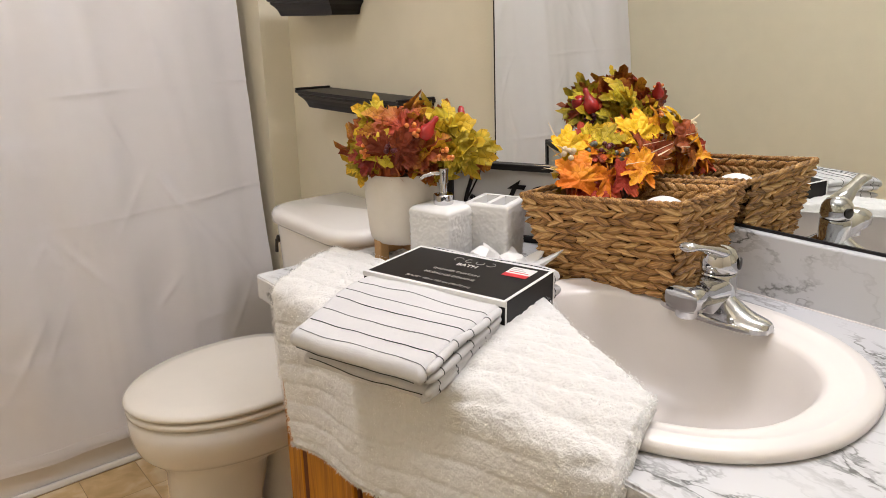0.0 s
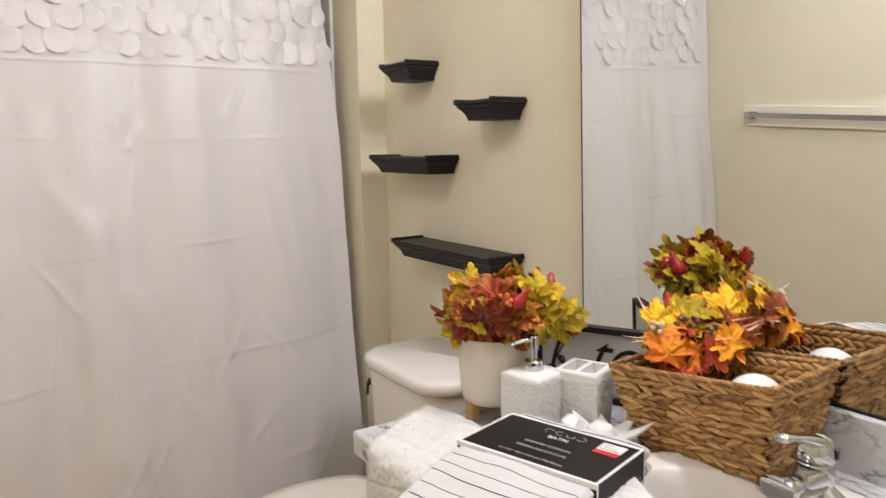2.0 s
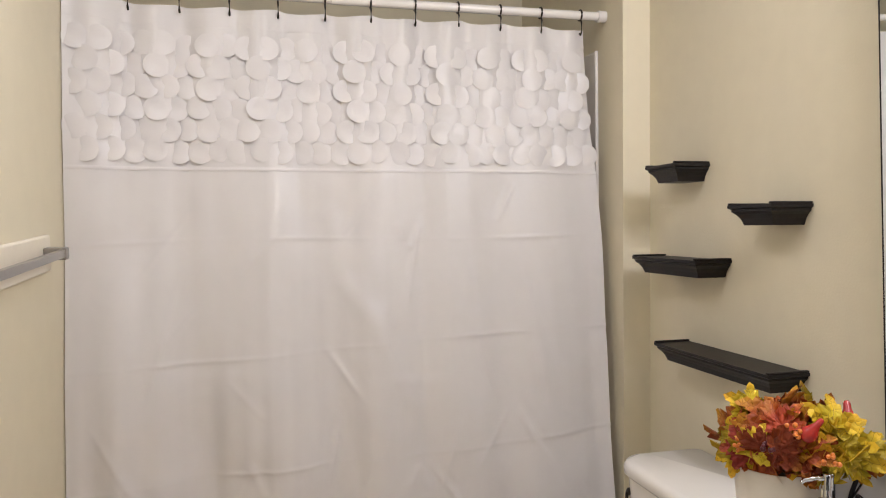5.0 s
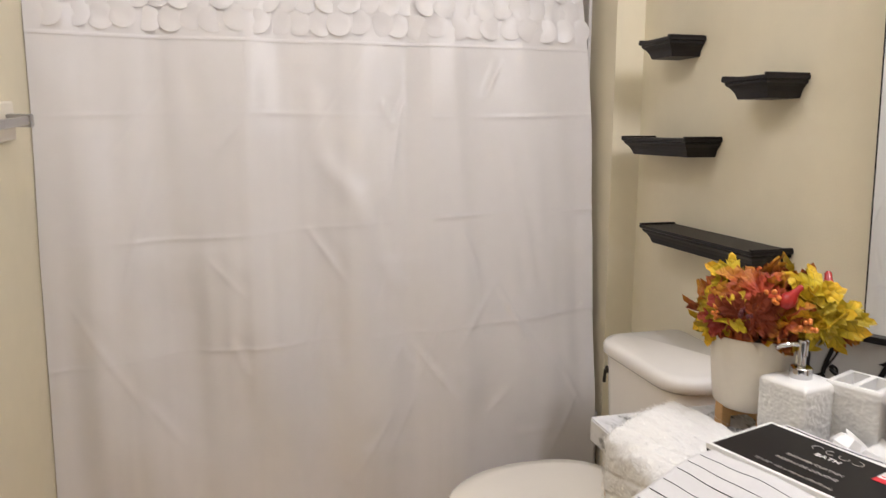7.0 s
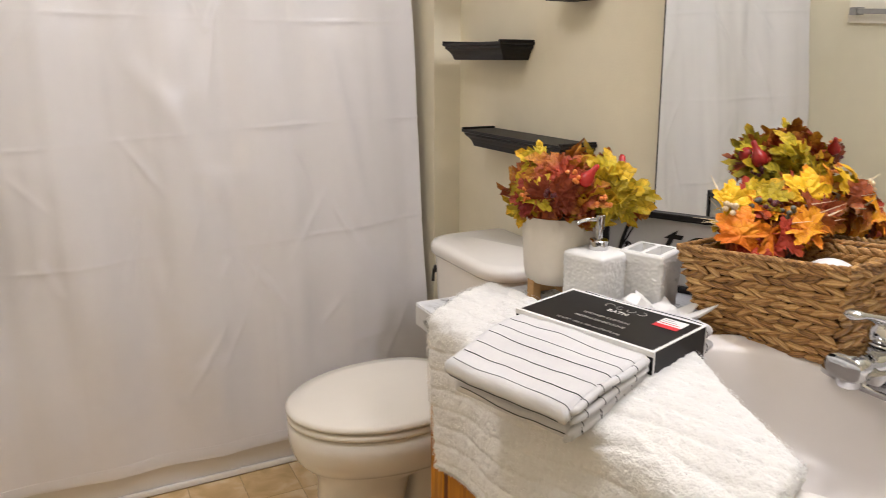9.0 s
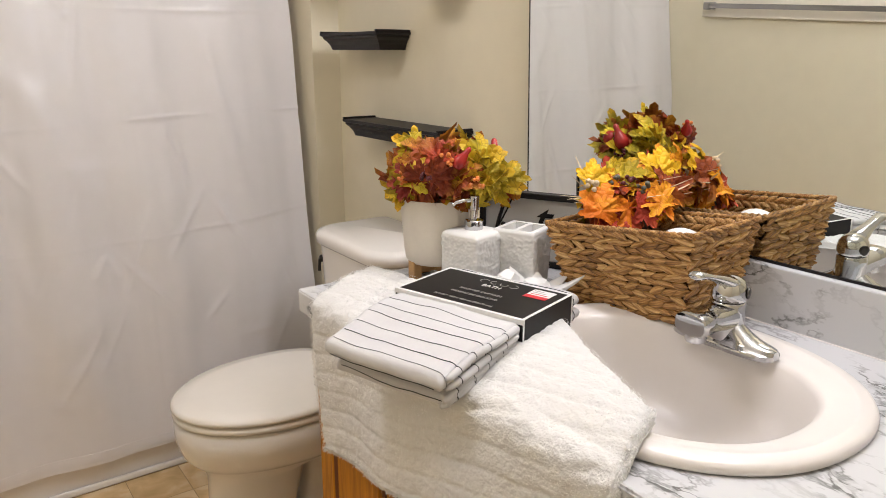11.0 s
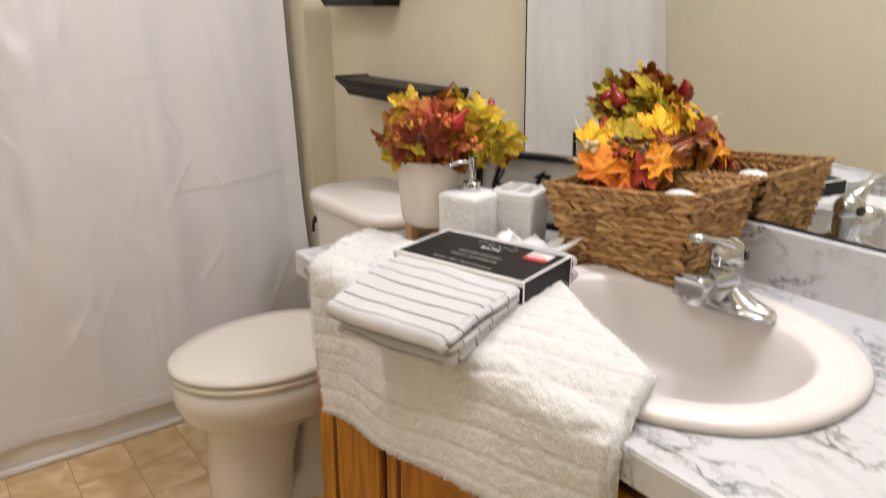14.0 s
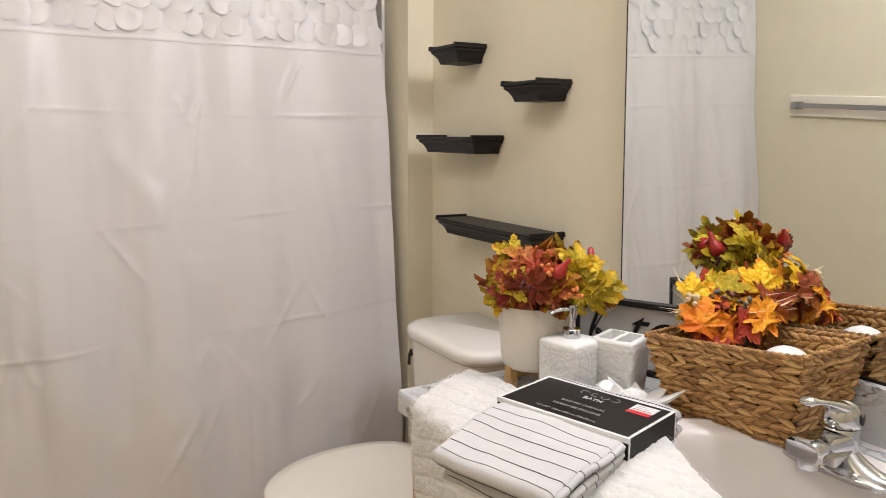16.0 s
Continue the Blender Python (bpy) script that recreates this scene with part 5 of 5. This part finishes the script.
def berries(parent, at, r2, material, n=9, spread=0.014, rad=0.0038):
    for _ in range(n):
        d = Vector((r2.gauss(0, 1), r2.gauss(0, 1), r2.gauss(0, 1))).normalized() * spread * r2.uniform(0.5, 1)
        part("berry", ball(rad * r2.uniform(0.8, 1.2), u=10, v=7), material, parent, smooth=180, m=Matrix.Translation(Vector(at) + d))


# directions across, above and along the room's diagonal
ACROSS, UPWARD, DEEP = Vector((0.774, -0.633, 0.0)), Vector((0.0, 0.0, 1.0)), Vector((0.633, 0.774, 0.0))


def spray(parent, r2, r, u, f, kind, size, turn, nod=0.35):
    """A large leaf turned to the open room; turn is its tip's clock angle."""
    tip = ACROSS * math.sin(radians(turn)) + UPWARD * math.cos(radians(turn)) - DEEP * 0.1
    face = -DEEP + UPWARD * nod + ACROSS * r2.gauss(0, 0.35)
    return leaf(parent, ACROSS * r + UPWARD * u + DEEP * f, face, tip, size, kind, r2)


bouquet = thing("leaf_arrangement", Matrix.Translation(POT + Vector((0, 0, 0.139))), "artificial autumn maple leaves with red gourd and berries in the planter", "artificial foliage")
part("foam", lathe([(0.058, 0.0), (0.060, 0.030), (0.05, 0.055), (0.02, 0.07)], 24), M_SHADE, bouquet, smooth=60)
r2 = random.Random(21)
for k in range(84):
    a = r2.uniform(0, 360)
    el = r2.random() ** 1.2 * 84 - 6
    ca, sa = math.cos(radians(a)) * math.cos(radians(el)), math.sin(radians(a)) * math.cos(radians(el))
    d = (ACROSS * ca + DEEP * sa + UPWARD * math.sin(radians(el))).normalized()
    grow = r2.uniform(0.70, 1.0)
    at = (ACROSS * (ca * 0.100 + 0.014) + DEEP * (0.012 + sa * (0.080 if sa < 0 else 0.115)) + UPWARD * (0.050 + 0.070 * math.sin(radians(el)))) * grow
    # yellow gathers on the wall side and on the rim, rust in the middle
    kind = 0 if ca + r2.gauss(0, 0.3) > 0.5 or (abs(ca) > 0.6 and r2.random() < 0.5) else (1 if r2.random() < 0.7 else 3)
    if k % 2 == 0:
        # standing leaves, edge on
        face = d.cross(Vector((r2.gauss(0, 1), r2.gauss(0, 1), r2.gauss(0, 0.6)))) - DEEP * 0.3
        tip = d + UPWARD * 0.5
    else:
        face, tip = d + UPWARD * 0.25, d * 0.6 + Vector((r2.gauss(0, 0.6), r2.gauss(0, 0.6), r2.gauss(0.05, 0.5)))
    leaf(bouquet, at, face, tip, r2.uniform(0.050, 0.070), kind, r2)
for r, u, f, kind, size, turn in ((0.115, 0.085, -0.02, 0, 0.066, 30), (0.145, 0.050, -0.01, 0, 0.060, 100), (0.10, 0.110, 0.0, 0, 0.060, 20), (0.175, 0.055, 0.02, 0, 0.050, 85), (0.120, 0.055, -0.04, 0, 0.050, 150),
                                  (-0.060, 0.115, 0.0, 0, 0.055, -60), (-0.085, 0.055, -0.03, 0, 0.050, -150), (-0.035, 0.075, -0.07, 0, 0.050, 10), (-0.090, 0.085, -0.01, 1, 0.056, -70), (-0.075, 0.030, -0.03, 0, 0.046, 190),
                                  (0.010, 0.062, -0.080, 1, 0.054, 130), (0.060, 0.064, -0.068, 1, 0.052, 110), (-0.040, 0.062, -0.078, 1, 0.050, 240), (0.090, 0.048, -0.050, 1, 0.044, 150), (0.0, 0.110, -0.04, 3, 0.056, -30),
                                  (0.040, 0.105, -0.02, 1, 0.050, 40), (-0.070, 0.060, -0.06, 3, 0.048, 260), (0.165, 0.030, 0.02, 1, 0.044, 120), (0.020, 0.075, -0.085, 1, 0.048, 80)):
    spray(bouquet, r2, 0.84 * r, u, f, kind, 1.0 * size, turn)


def gourd():
    prof = ((0.004, -0.017), (0.012, -0.014), (0.0165, -0.004), (0.0155, 0.006), (0.010, 0.016), (0.0065, 0.026), (0.006, 0.036), (0.003, 0.040))
    return loft([oval(0, 0, z, r, r, 18) for r, z in prof])


part("gourd", gourd(), M_RUBBER, bouquet, "glossy red gourd", 60, Matrix.Translation(ACROSS * 0.046 + UPWARD * 0.098 - DEEP * 0.080) @ pose(0, 0, 0, 20, 32, 0) @ Matrix.Scale(0.78, 4))
part("apple", ball(0.018, (1, 1, 0.9), 16, 10), M_RUBBER, bouquet, "glossy dark red apple", 180, Matrix.Translation(ACROSS * 0.06 + UPWARD * 0.085 + DEEP * 0.085))
part("gourd", gourd(), M_RUBBER, bouquet, "glossy red gourd", 60, Matrix.Translation(ACROSS * 0.11 + UPWARD * 0.085 + DEEP * 0.060) @ pose(0, 0, 0, -20, 10, 0))
for r, u, f, mt in ((0.025, 0.105, -0.085, M_BERRY), (0.075, 0.060, -0.085, M_BERRY), (-0.05, 0.065, -0.075, M_BERRY), (-0.01, 0.075, -0.09, M_DBERRY), (0.12, 0.06, 0.06, M_DBERRY)):
    berries(bouquet, ACROSS * r + UPWARD * u + DEEP * f, r2, mt, 9)

# framed sign leaning on the mirror
sign = thing("framed_sign", pose(-0.092, 1.085, C_TOP + 0.001, 0, 0, 27.5), "white sign with black script lettering in a black box frame", "sign")
SW, SH, FW = 0.117, 0.150, 0.012
part("board", box((-0.004, -SW, 0.005), (0.006, SW, SH - 0.003)), M_SIGN, sign)
part("top_rail", box((-0.012, -SW, SH - FW), (0.010, SW, SH), 0.001, 1), M_BLACK, sign, "black frame rail")
part("bottom_rail", box((-0.012, -SW, 0.0), (0.010, SW, FW), 0.001, 1), M_BLACK, sign, "black frame rail")
part("end_rail", box((-0.012, -SW - FW, 0.0), (0.012, -SW, SH), 0.001, 1), M_BLACK, sign, "black frame rail")
part("end_rail", box((-0.012, SW, 0.0), (0.010, SW + FW, SH), 0.001, 1), M_BLACK, sign, "black frame rail")
writing("to", 0.108, sign, M_BLACK, Matrix(((0, 0, -1, -0.0055), (-1, 0, 0, -0.026), (0, 1, 0, 0.094), (0, 0, 0, 1))), shear=0.4, depth=0.0006)
# the script b: one brush stroke with a long slanted loop
stroke = [(-0.026, -0.036), (-0.016, -0.030), (-0.004, -0.010), (0.008, 0.014), (0.017, 0.034), (0.018, 0.043), (0.012, 0.045), (0.005, 0.036), (-0.003, 0.012), (-0.010, -0.012), (-0.013, -0.032), (-0.009, -0.041), (0.001, -0.040), (0.009, -0.030), (0.010, -0.018), (0.004, -0.012), (0.000, -0.018), (0.010, -0.026), (0.022, -0.024)]
fine = []
for a, b, c, d in zip(stroke[:1] + stroke, stroke, stroke[1:], stroke[2:] + stroke[-1:]):
    for q in range(6):
        f = q / 6
        fine.append(tuple(0.5 * (2 * b[i] + (c[i] - a[i]) * f + (2 * a[i] - 5 * b[i] + 4 * c[i] - d[i]) * f * f + (3 * b[i] - a[i] - 3 * c[i] + d[i]) * f**3) for i in (0, 1)))
part("lettering", tube([(-0.0045, 0.080 - u, 0.094 + v) for u, v in fine], [0.0018 + 0.0022 * (k > 0 and fine[k][1] < fine[k - 1][1]) for k in range(len(fine))], 8), M_BLACK, sign, smooth=60)

# white ornament beside the holder
orn = thing("ceramic_flower", pose(-0.268, 0.905, C_TOP + 0.001, 0, 0, 20), "white glazed ceramic flower ornament with pointed petals", "ornament")
part("heart", loft([oval(0, 0, z, r, r, 20) for r, z in ((0.020, 0.0), (0.027, 0.016), (0.025, 0.038), (0.019, 0.046), (0.013, 0.044), (0.010, 0.034), (0.004, 0.032))]), M_CERAMIC, orn, smooth=60)
for k, (ang, ln, lift) in enumerate(((-75, 0.070, 0.034), (-30, 0.055, 0.022), (25, 0.05, 0.018), (80, 0.045, 0.03), (130, 0.05, 0.022), (185, 0.05, 0.018), (235, 0.05, 0.02))):
    rings = []
    for f, w, th in ((0.0, 0.010, 0.006), (0.3, 0.016, 0.006), (0.6, 0.014, 0.005), (0.85, 0.007, 0.0035), (1.0, 0.0015, 0.001)):
        z = 0.020 + 1.25 * lift * f**1.5
        rings.append([(0.012 + ln * f, w * math.cos(t), z + th * math.sin(t) + 0.3 * w * math.cos(t) ** 2) for t in [2 * math.pi * q / 12 for q in range(12)]])
    part("petal", loft(rings), M_CERAMIC, orn, smooth=60, m=pose(0, 0, 0, 0, 0, ang))

part("facet_stone", shape(ball(0.022, (1, 1, 1), 6, 4), lambda x, y, z: (x + 0.004 * math.sin(90 * z), y, z)), M_CERAMIC, orn, m=pose(-0.022, 0.042, 0.044, 20, 30, 10))

# woven basket, one end raised on the sink's rim
BAS = Matrix.Translation((-0.119, 0.780, C_TOP + 0.0085)) @ Euler((radians(-6.0), 0, radians(4))).to_matrix().to_4x4()
basket = thing("wicker_basket", BAS, "rectangular brown woven water-hyacinth basket against the mirror", "basket")
TX, TYB, BX, BYB, BH = 0.092, 0.138, 0.066, 0.104, 0.142


def basket_at(face, u, h, out=0.0):
    """A point on a basket side: u runs -1 to 1 along it, h 0 to 1 up."""
    hx, hy = BX + (TX - BX) * h, BYB + (TYB - BYB) * h
    if face == 0:
        return Vector((-hx - out, u * hy, h * BH))
    if face == 1:
        return Vector((u * hx, -hy - out, h * BH))
    if face == 2:
        return Vector((hx + out, u * hy, h * BH))
    return Vector((u * hx, hy + out, h * BH))


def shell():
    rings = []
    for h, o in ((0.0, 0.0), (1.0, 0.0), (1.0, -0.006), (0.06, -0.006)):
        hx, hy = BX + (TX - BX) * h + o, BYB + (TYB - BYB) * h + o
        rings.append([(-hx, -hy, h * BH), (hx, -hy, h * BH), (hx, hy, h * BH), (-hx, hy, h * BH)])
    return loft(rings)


# shell behind the stitches; its dark colour puts shade into the gaps
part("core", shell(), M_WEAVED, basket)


def stitch_mesh(seed):
    """One flattened twist of dried stalk, pointed at both ends."""
    q = random.Random(seed)
    rings = []
    for f, r in ((-1.0, 0.15), (-0.6, 0.75), (0.0, 1.0), (0.55, 0.8), (1.0, 0.2)):
        bend = 0.0018 * math.cos(f * 1.5)
        rings.append([(f * 0.0152, bend - 0.0030 + 0.0054 * r * math.cos(t) * 0.85, 0.0063 * r * math.sin(t) * q.uniform(0.9, 1.1)) for t in [2 * math.pi * k / 8 for k in range(8)]])
    return loft(rings)


STITCH = [to_mesh("stitch", stitch_mesh(s), M_WEAVE, 70) for s in range(4)]
ROWS_N = 12
joined = bmesh.new()
rb = random.Random(8)
for face, ln in ((0, TYB), (1, TX), (2, TYB), (3, TX)):
    for row in range(ROWS_N):
        h = (row + 0.5) / ROWS_N
        step = 0.0215
        half = (BYB + (TYB - BYB) * h) if face in (0, 2) else (BX + (TX - BX) * h)
        cnt = max(2, int(2 * half / step))
        for c in range(cnt + 1):
            u = -1 + 2 * (c + (0.5 if row % 2 else 0.0)) / cnt
            if u > 1.04:
                continue
            u = min(max(u, -0.93), 0.93)
            p = basket_at(face, u, h, 0.001)
            yaw = {0: -90, 1: 0, 2: 90, 3: 180}[face]
            tilt = (13 if row % 2 else -13) + rb.uniform(-12, 12)
            lean = {0: -8, 1: -14, 2: -8, 3: -14}[face]
            m = Matrix.Translation(p) @ Euler((0, 0, radians(yaw))).to_matrix().to_4x4() @ pose(0, rb.uniform(-0.0022, 0.0008), 0, 0, tilt, rb.uniform(-7, 7)) @ Matrix.Diagonal((rb.uniform(1.0, 1.3), 1.0, rb.uniform(0.85, 1.15), 1))
            if face in (0, 1):
                part("stitch", STITCH[rb.randrange(4)], None, basket, m=m)
            else:
                b2 = bmesh.new()
                b2.from_mesh(STITCH[rb.randrange(4)])
                b2.transform(m)
                tmp = bpy.data.meshes.new("t")
                b2.to_mesh(tmp)
                b2.free()
                joined.from_mesh(tmp)
                bpy.data.meshes.remove(tmp)
# inside faces of the four sides
for face in (0, 1, 2, 3):
    for row in range(ROWS_N):
        h = (row + 0.5) / ROWS_N
        half = (BYB + (TYB - BYB) * h) if face in (0, 2) else (BX + (TX - BX) * h)
        cnt = max(2, int(2 * half / 0.0195))
        if h < 0.3:
            continue
        for c in range(cnt):
            u = -1 + 2 * (c + 0.5) / cnt
            p = basket_at(face, u * 0.96, h, -0.007)
            m = Matrix.Translation(p) @ Euler((0, 0, radians({0: 90, 1: 180, 2: -90, 3: 0}[face]))).to_matrix().to_4x4() @ pose(0, 0, 0, 0, (24 if row % 2 else -24) + rb.uniform(-9, 9), 0)
            b2 = bmesh.new()
            b2.from_mesh(STITCH[rb.randrange(4)])
            b2.transform(m)
            tmp = bpy.data.meshes.new("t")
            b2.to_mesh(tmp)
            b2.free()
            joined.from_mesh(tmp)
            bpy.data.meshes.remove(tmp)
tagged(part("inner_weave", joined, M_WEAVE, basket, smooth=70), kind="stuff")


def rim_path(k):
    o = 0.003
    c = [(-TX - o, -TYB - o), (TX + o, -TYB - o), (TX + o, TYB + o), (-TX - o, TYB + o)]
    out = []
    for i in range(4):
        a, b = Vector(c[i]), Vector(c[(i + 1) % 4])
        n = 26 if i % 2 else 14
        for q in range(n):
            p = a.lerp(b, q / n)
            t = 1.9 * (len(out)) + k * 2.1
            out.append((p.x + 0.0028 * math.cos(t), p.y + 0.0028 * math.cos(t), BH + 0.002 + 0.003 * math.sin(t)))
    return out + out[:1]


for k in range(3):
    part("rim_strand", tube(rim_path(k), 0.0034, 6), M_WEAVE, basket, smooth=70)
part("handle_wrap", tube([(-0.035, -TYB - 0.004 + 0.003, BH - 0.034), (0.0, -TYB - 0.003, BH - 0.036), (0.035, -TYB - 0.001, BH - 0.034)], 0.005, 8), M_WEAVE, basket, smooth=70)
tagged(part("foam_ball", ball(0.046, (1, 1, 1), 24, 16), M_CERAMIC, smooth=180, m=BAS @ pose(0.005, -0.055, 0.090)), "plain white round ball lying in the basket", "ball")

garland = thing("leaf_garland", Matrix.Translation(BAS @ Vector((0.026, 0.070, 0.146))), "artificial gold and red maple leaves with berries in the basket", "artificial foliage")
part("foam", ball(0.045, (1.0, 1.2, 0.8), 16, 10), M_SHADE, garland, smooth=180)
r2 = random.Random(33)
for k in range(46):
    a, el = r2.uniform(0, 360), r2.uniform(-5, 80)
    ca, sa = math.cos(radians(a)) * math.cos(radians(el)), math.sin(radians(a)) * math.cos(radians(el))
    d = (ACROSS * ca + DEEP * sa + UPWARD * math.sin(radians(el))).normalized()
    at = (ACROSS * (ca * 0.078 - 0.004) + DEEP * sa * 0.055 + UPWARD * (0.008 + 0.060 * math.sin(radians(el)))) * r2.uniform(0.72, 1.0)
    kind = (2, 1, 5, 4, 2, 1, 3, 0, 4)[r2.randrange(9)]
    leaf(garland, at, d + UPWARD * 0.3, d * 0.7 + Vector((r2.gauss(0, 0.6), r2.gauss(0, 0.6), r2.gauss(0.0, 0.5))), r2.uniform(0.036, 0.050), kind, r2)
for r, u, f, kind, size, turn in ((-0.055, 0.085, -0.03, 5, 0.046, 60), (-0.050, 0.045, -0.065, 2, 0.052, 10), (-0.060, 0.020, -0.050, 4, 0.040, -110), (-0.010, 0.025, -0.055, 4, 0.050, 40), (0.010, 0.012, -0.060, 2, 0.044, 170),
                                  (0.055, 0.055, -0.05, 2, 0.048, -20), (0.095, 0.070, -0.02, 1, 0.058, 70), (0.110, 0.050, -0.01, 1, 0.050, 120), (0.075, 0.110, 0.0, 5, 0.050, 20), (0.090, 0.105, 0.02, 2, 0.044, 60),
                                  (0.010, 0.095, -0.01, 0, 0.044, -10), (-0.005, 0.090, 0.03, 0, 0.046, 40), (0.045, 0.030, -0.06, 4, 0.042, 90), (-0.030, 0.000, -0.07, 4, 0.040, 200), (0.07, 0.035, -0.045, 2, 0.042, 150),
                                  (0.05, 0.075, 0.055, 2, 0.056, 50), (0.02, 0.050, 0.075, 2, 0.054, 110), (-0.03, 0.065, 0.070, 4, 0.050, -60), (0.08, 0.050, 0.045, 1, 0.054, 90), (0.0, 0.090, 0.05, 5, 0.050, 10)):
    spray(garland, r2, 0.84 * r - 0.006, 0.84 * u, f, kind, 1.05 * size, turn, 0.5)
for k in range(22):
    side = -1 if k % 3 else 1
    d = (ACROSS * side * r2.uniform(0.55, 1.0) + UPWARD * r2.uniform(0.15, 0.9) + DEEP * r2.gauss(-0.1, 0.35)).normalized()
    e = d * r2.uniform(0.095, 0.135)
    bend = Vector((r2.gauss(0, 0.012), r2.gauss(0, 0.012), r2.gauss(0.008, 0.008)))
    part("husk", tube([d * 0.045, d * 0.07 + bend * 0.5, d * 0.09 + bend, e + bend * 0.4], [0.0018, 0.0042, 0.0036, 0.0006], 6, flat=0.25), M_STRAW, garland, smooth=60)
for r, u, f, mt in ((0.0, 0.066, -0.030, M_DBERRY), (0.02, 0.056, -0.040, M_GBERRY), (-0.02, 0.062, -0.03, M_GBERRY), (-0.065, 0.06, -0.05, M_STRAW)):
    berries(garland, ACROSS * r + UPWARD * u + DEEP * f, r2, mt, 9, 0.013, 0.0042)

# ---- floor tiles ----
TS = 0.152
TILES = [to_mesh("tile", box((-TS / 2 + 0.0011, -TS / 2 + 0.0011, -0.004), (TS / 2 - 0.0011, TS / 2 - 0.0011, 0.0), 0.0004, 1), M_TILE)]
x = -1.66 + TS / 2
while x < -0.02 - TS / 2:
    y = TUB_Y - 0.012 - TS / 2
    while y > NEAR + TS / 2:
        if x < -0.46 or y > 1.21:
            part("tile", TILES[0], None, floor, m=pose(x, y, 0.0))
        y -= TS
    x += TS
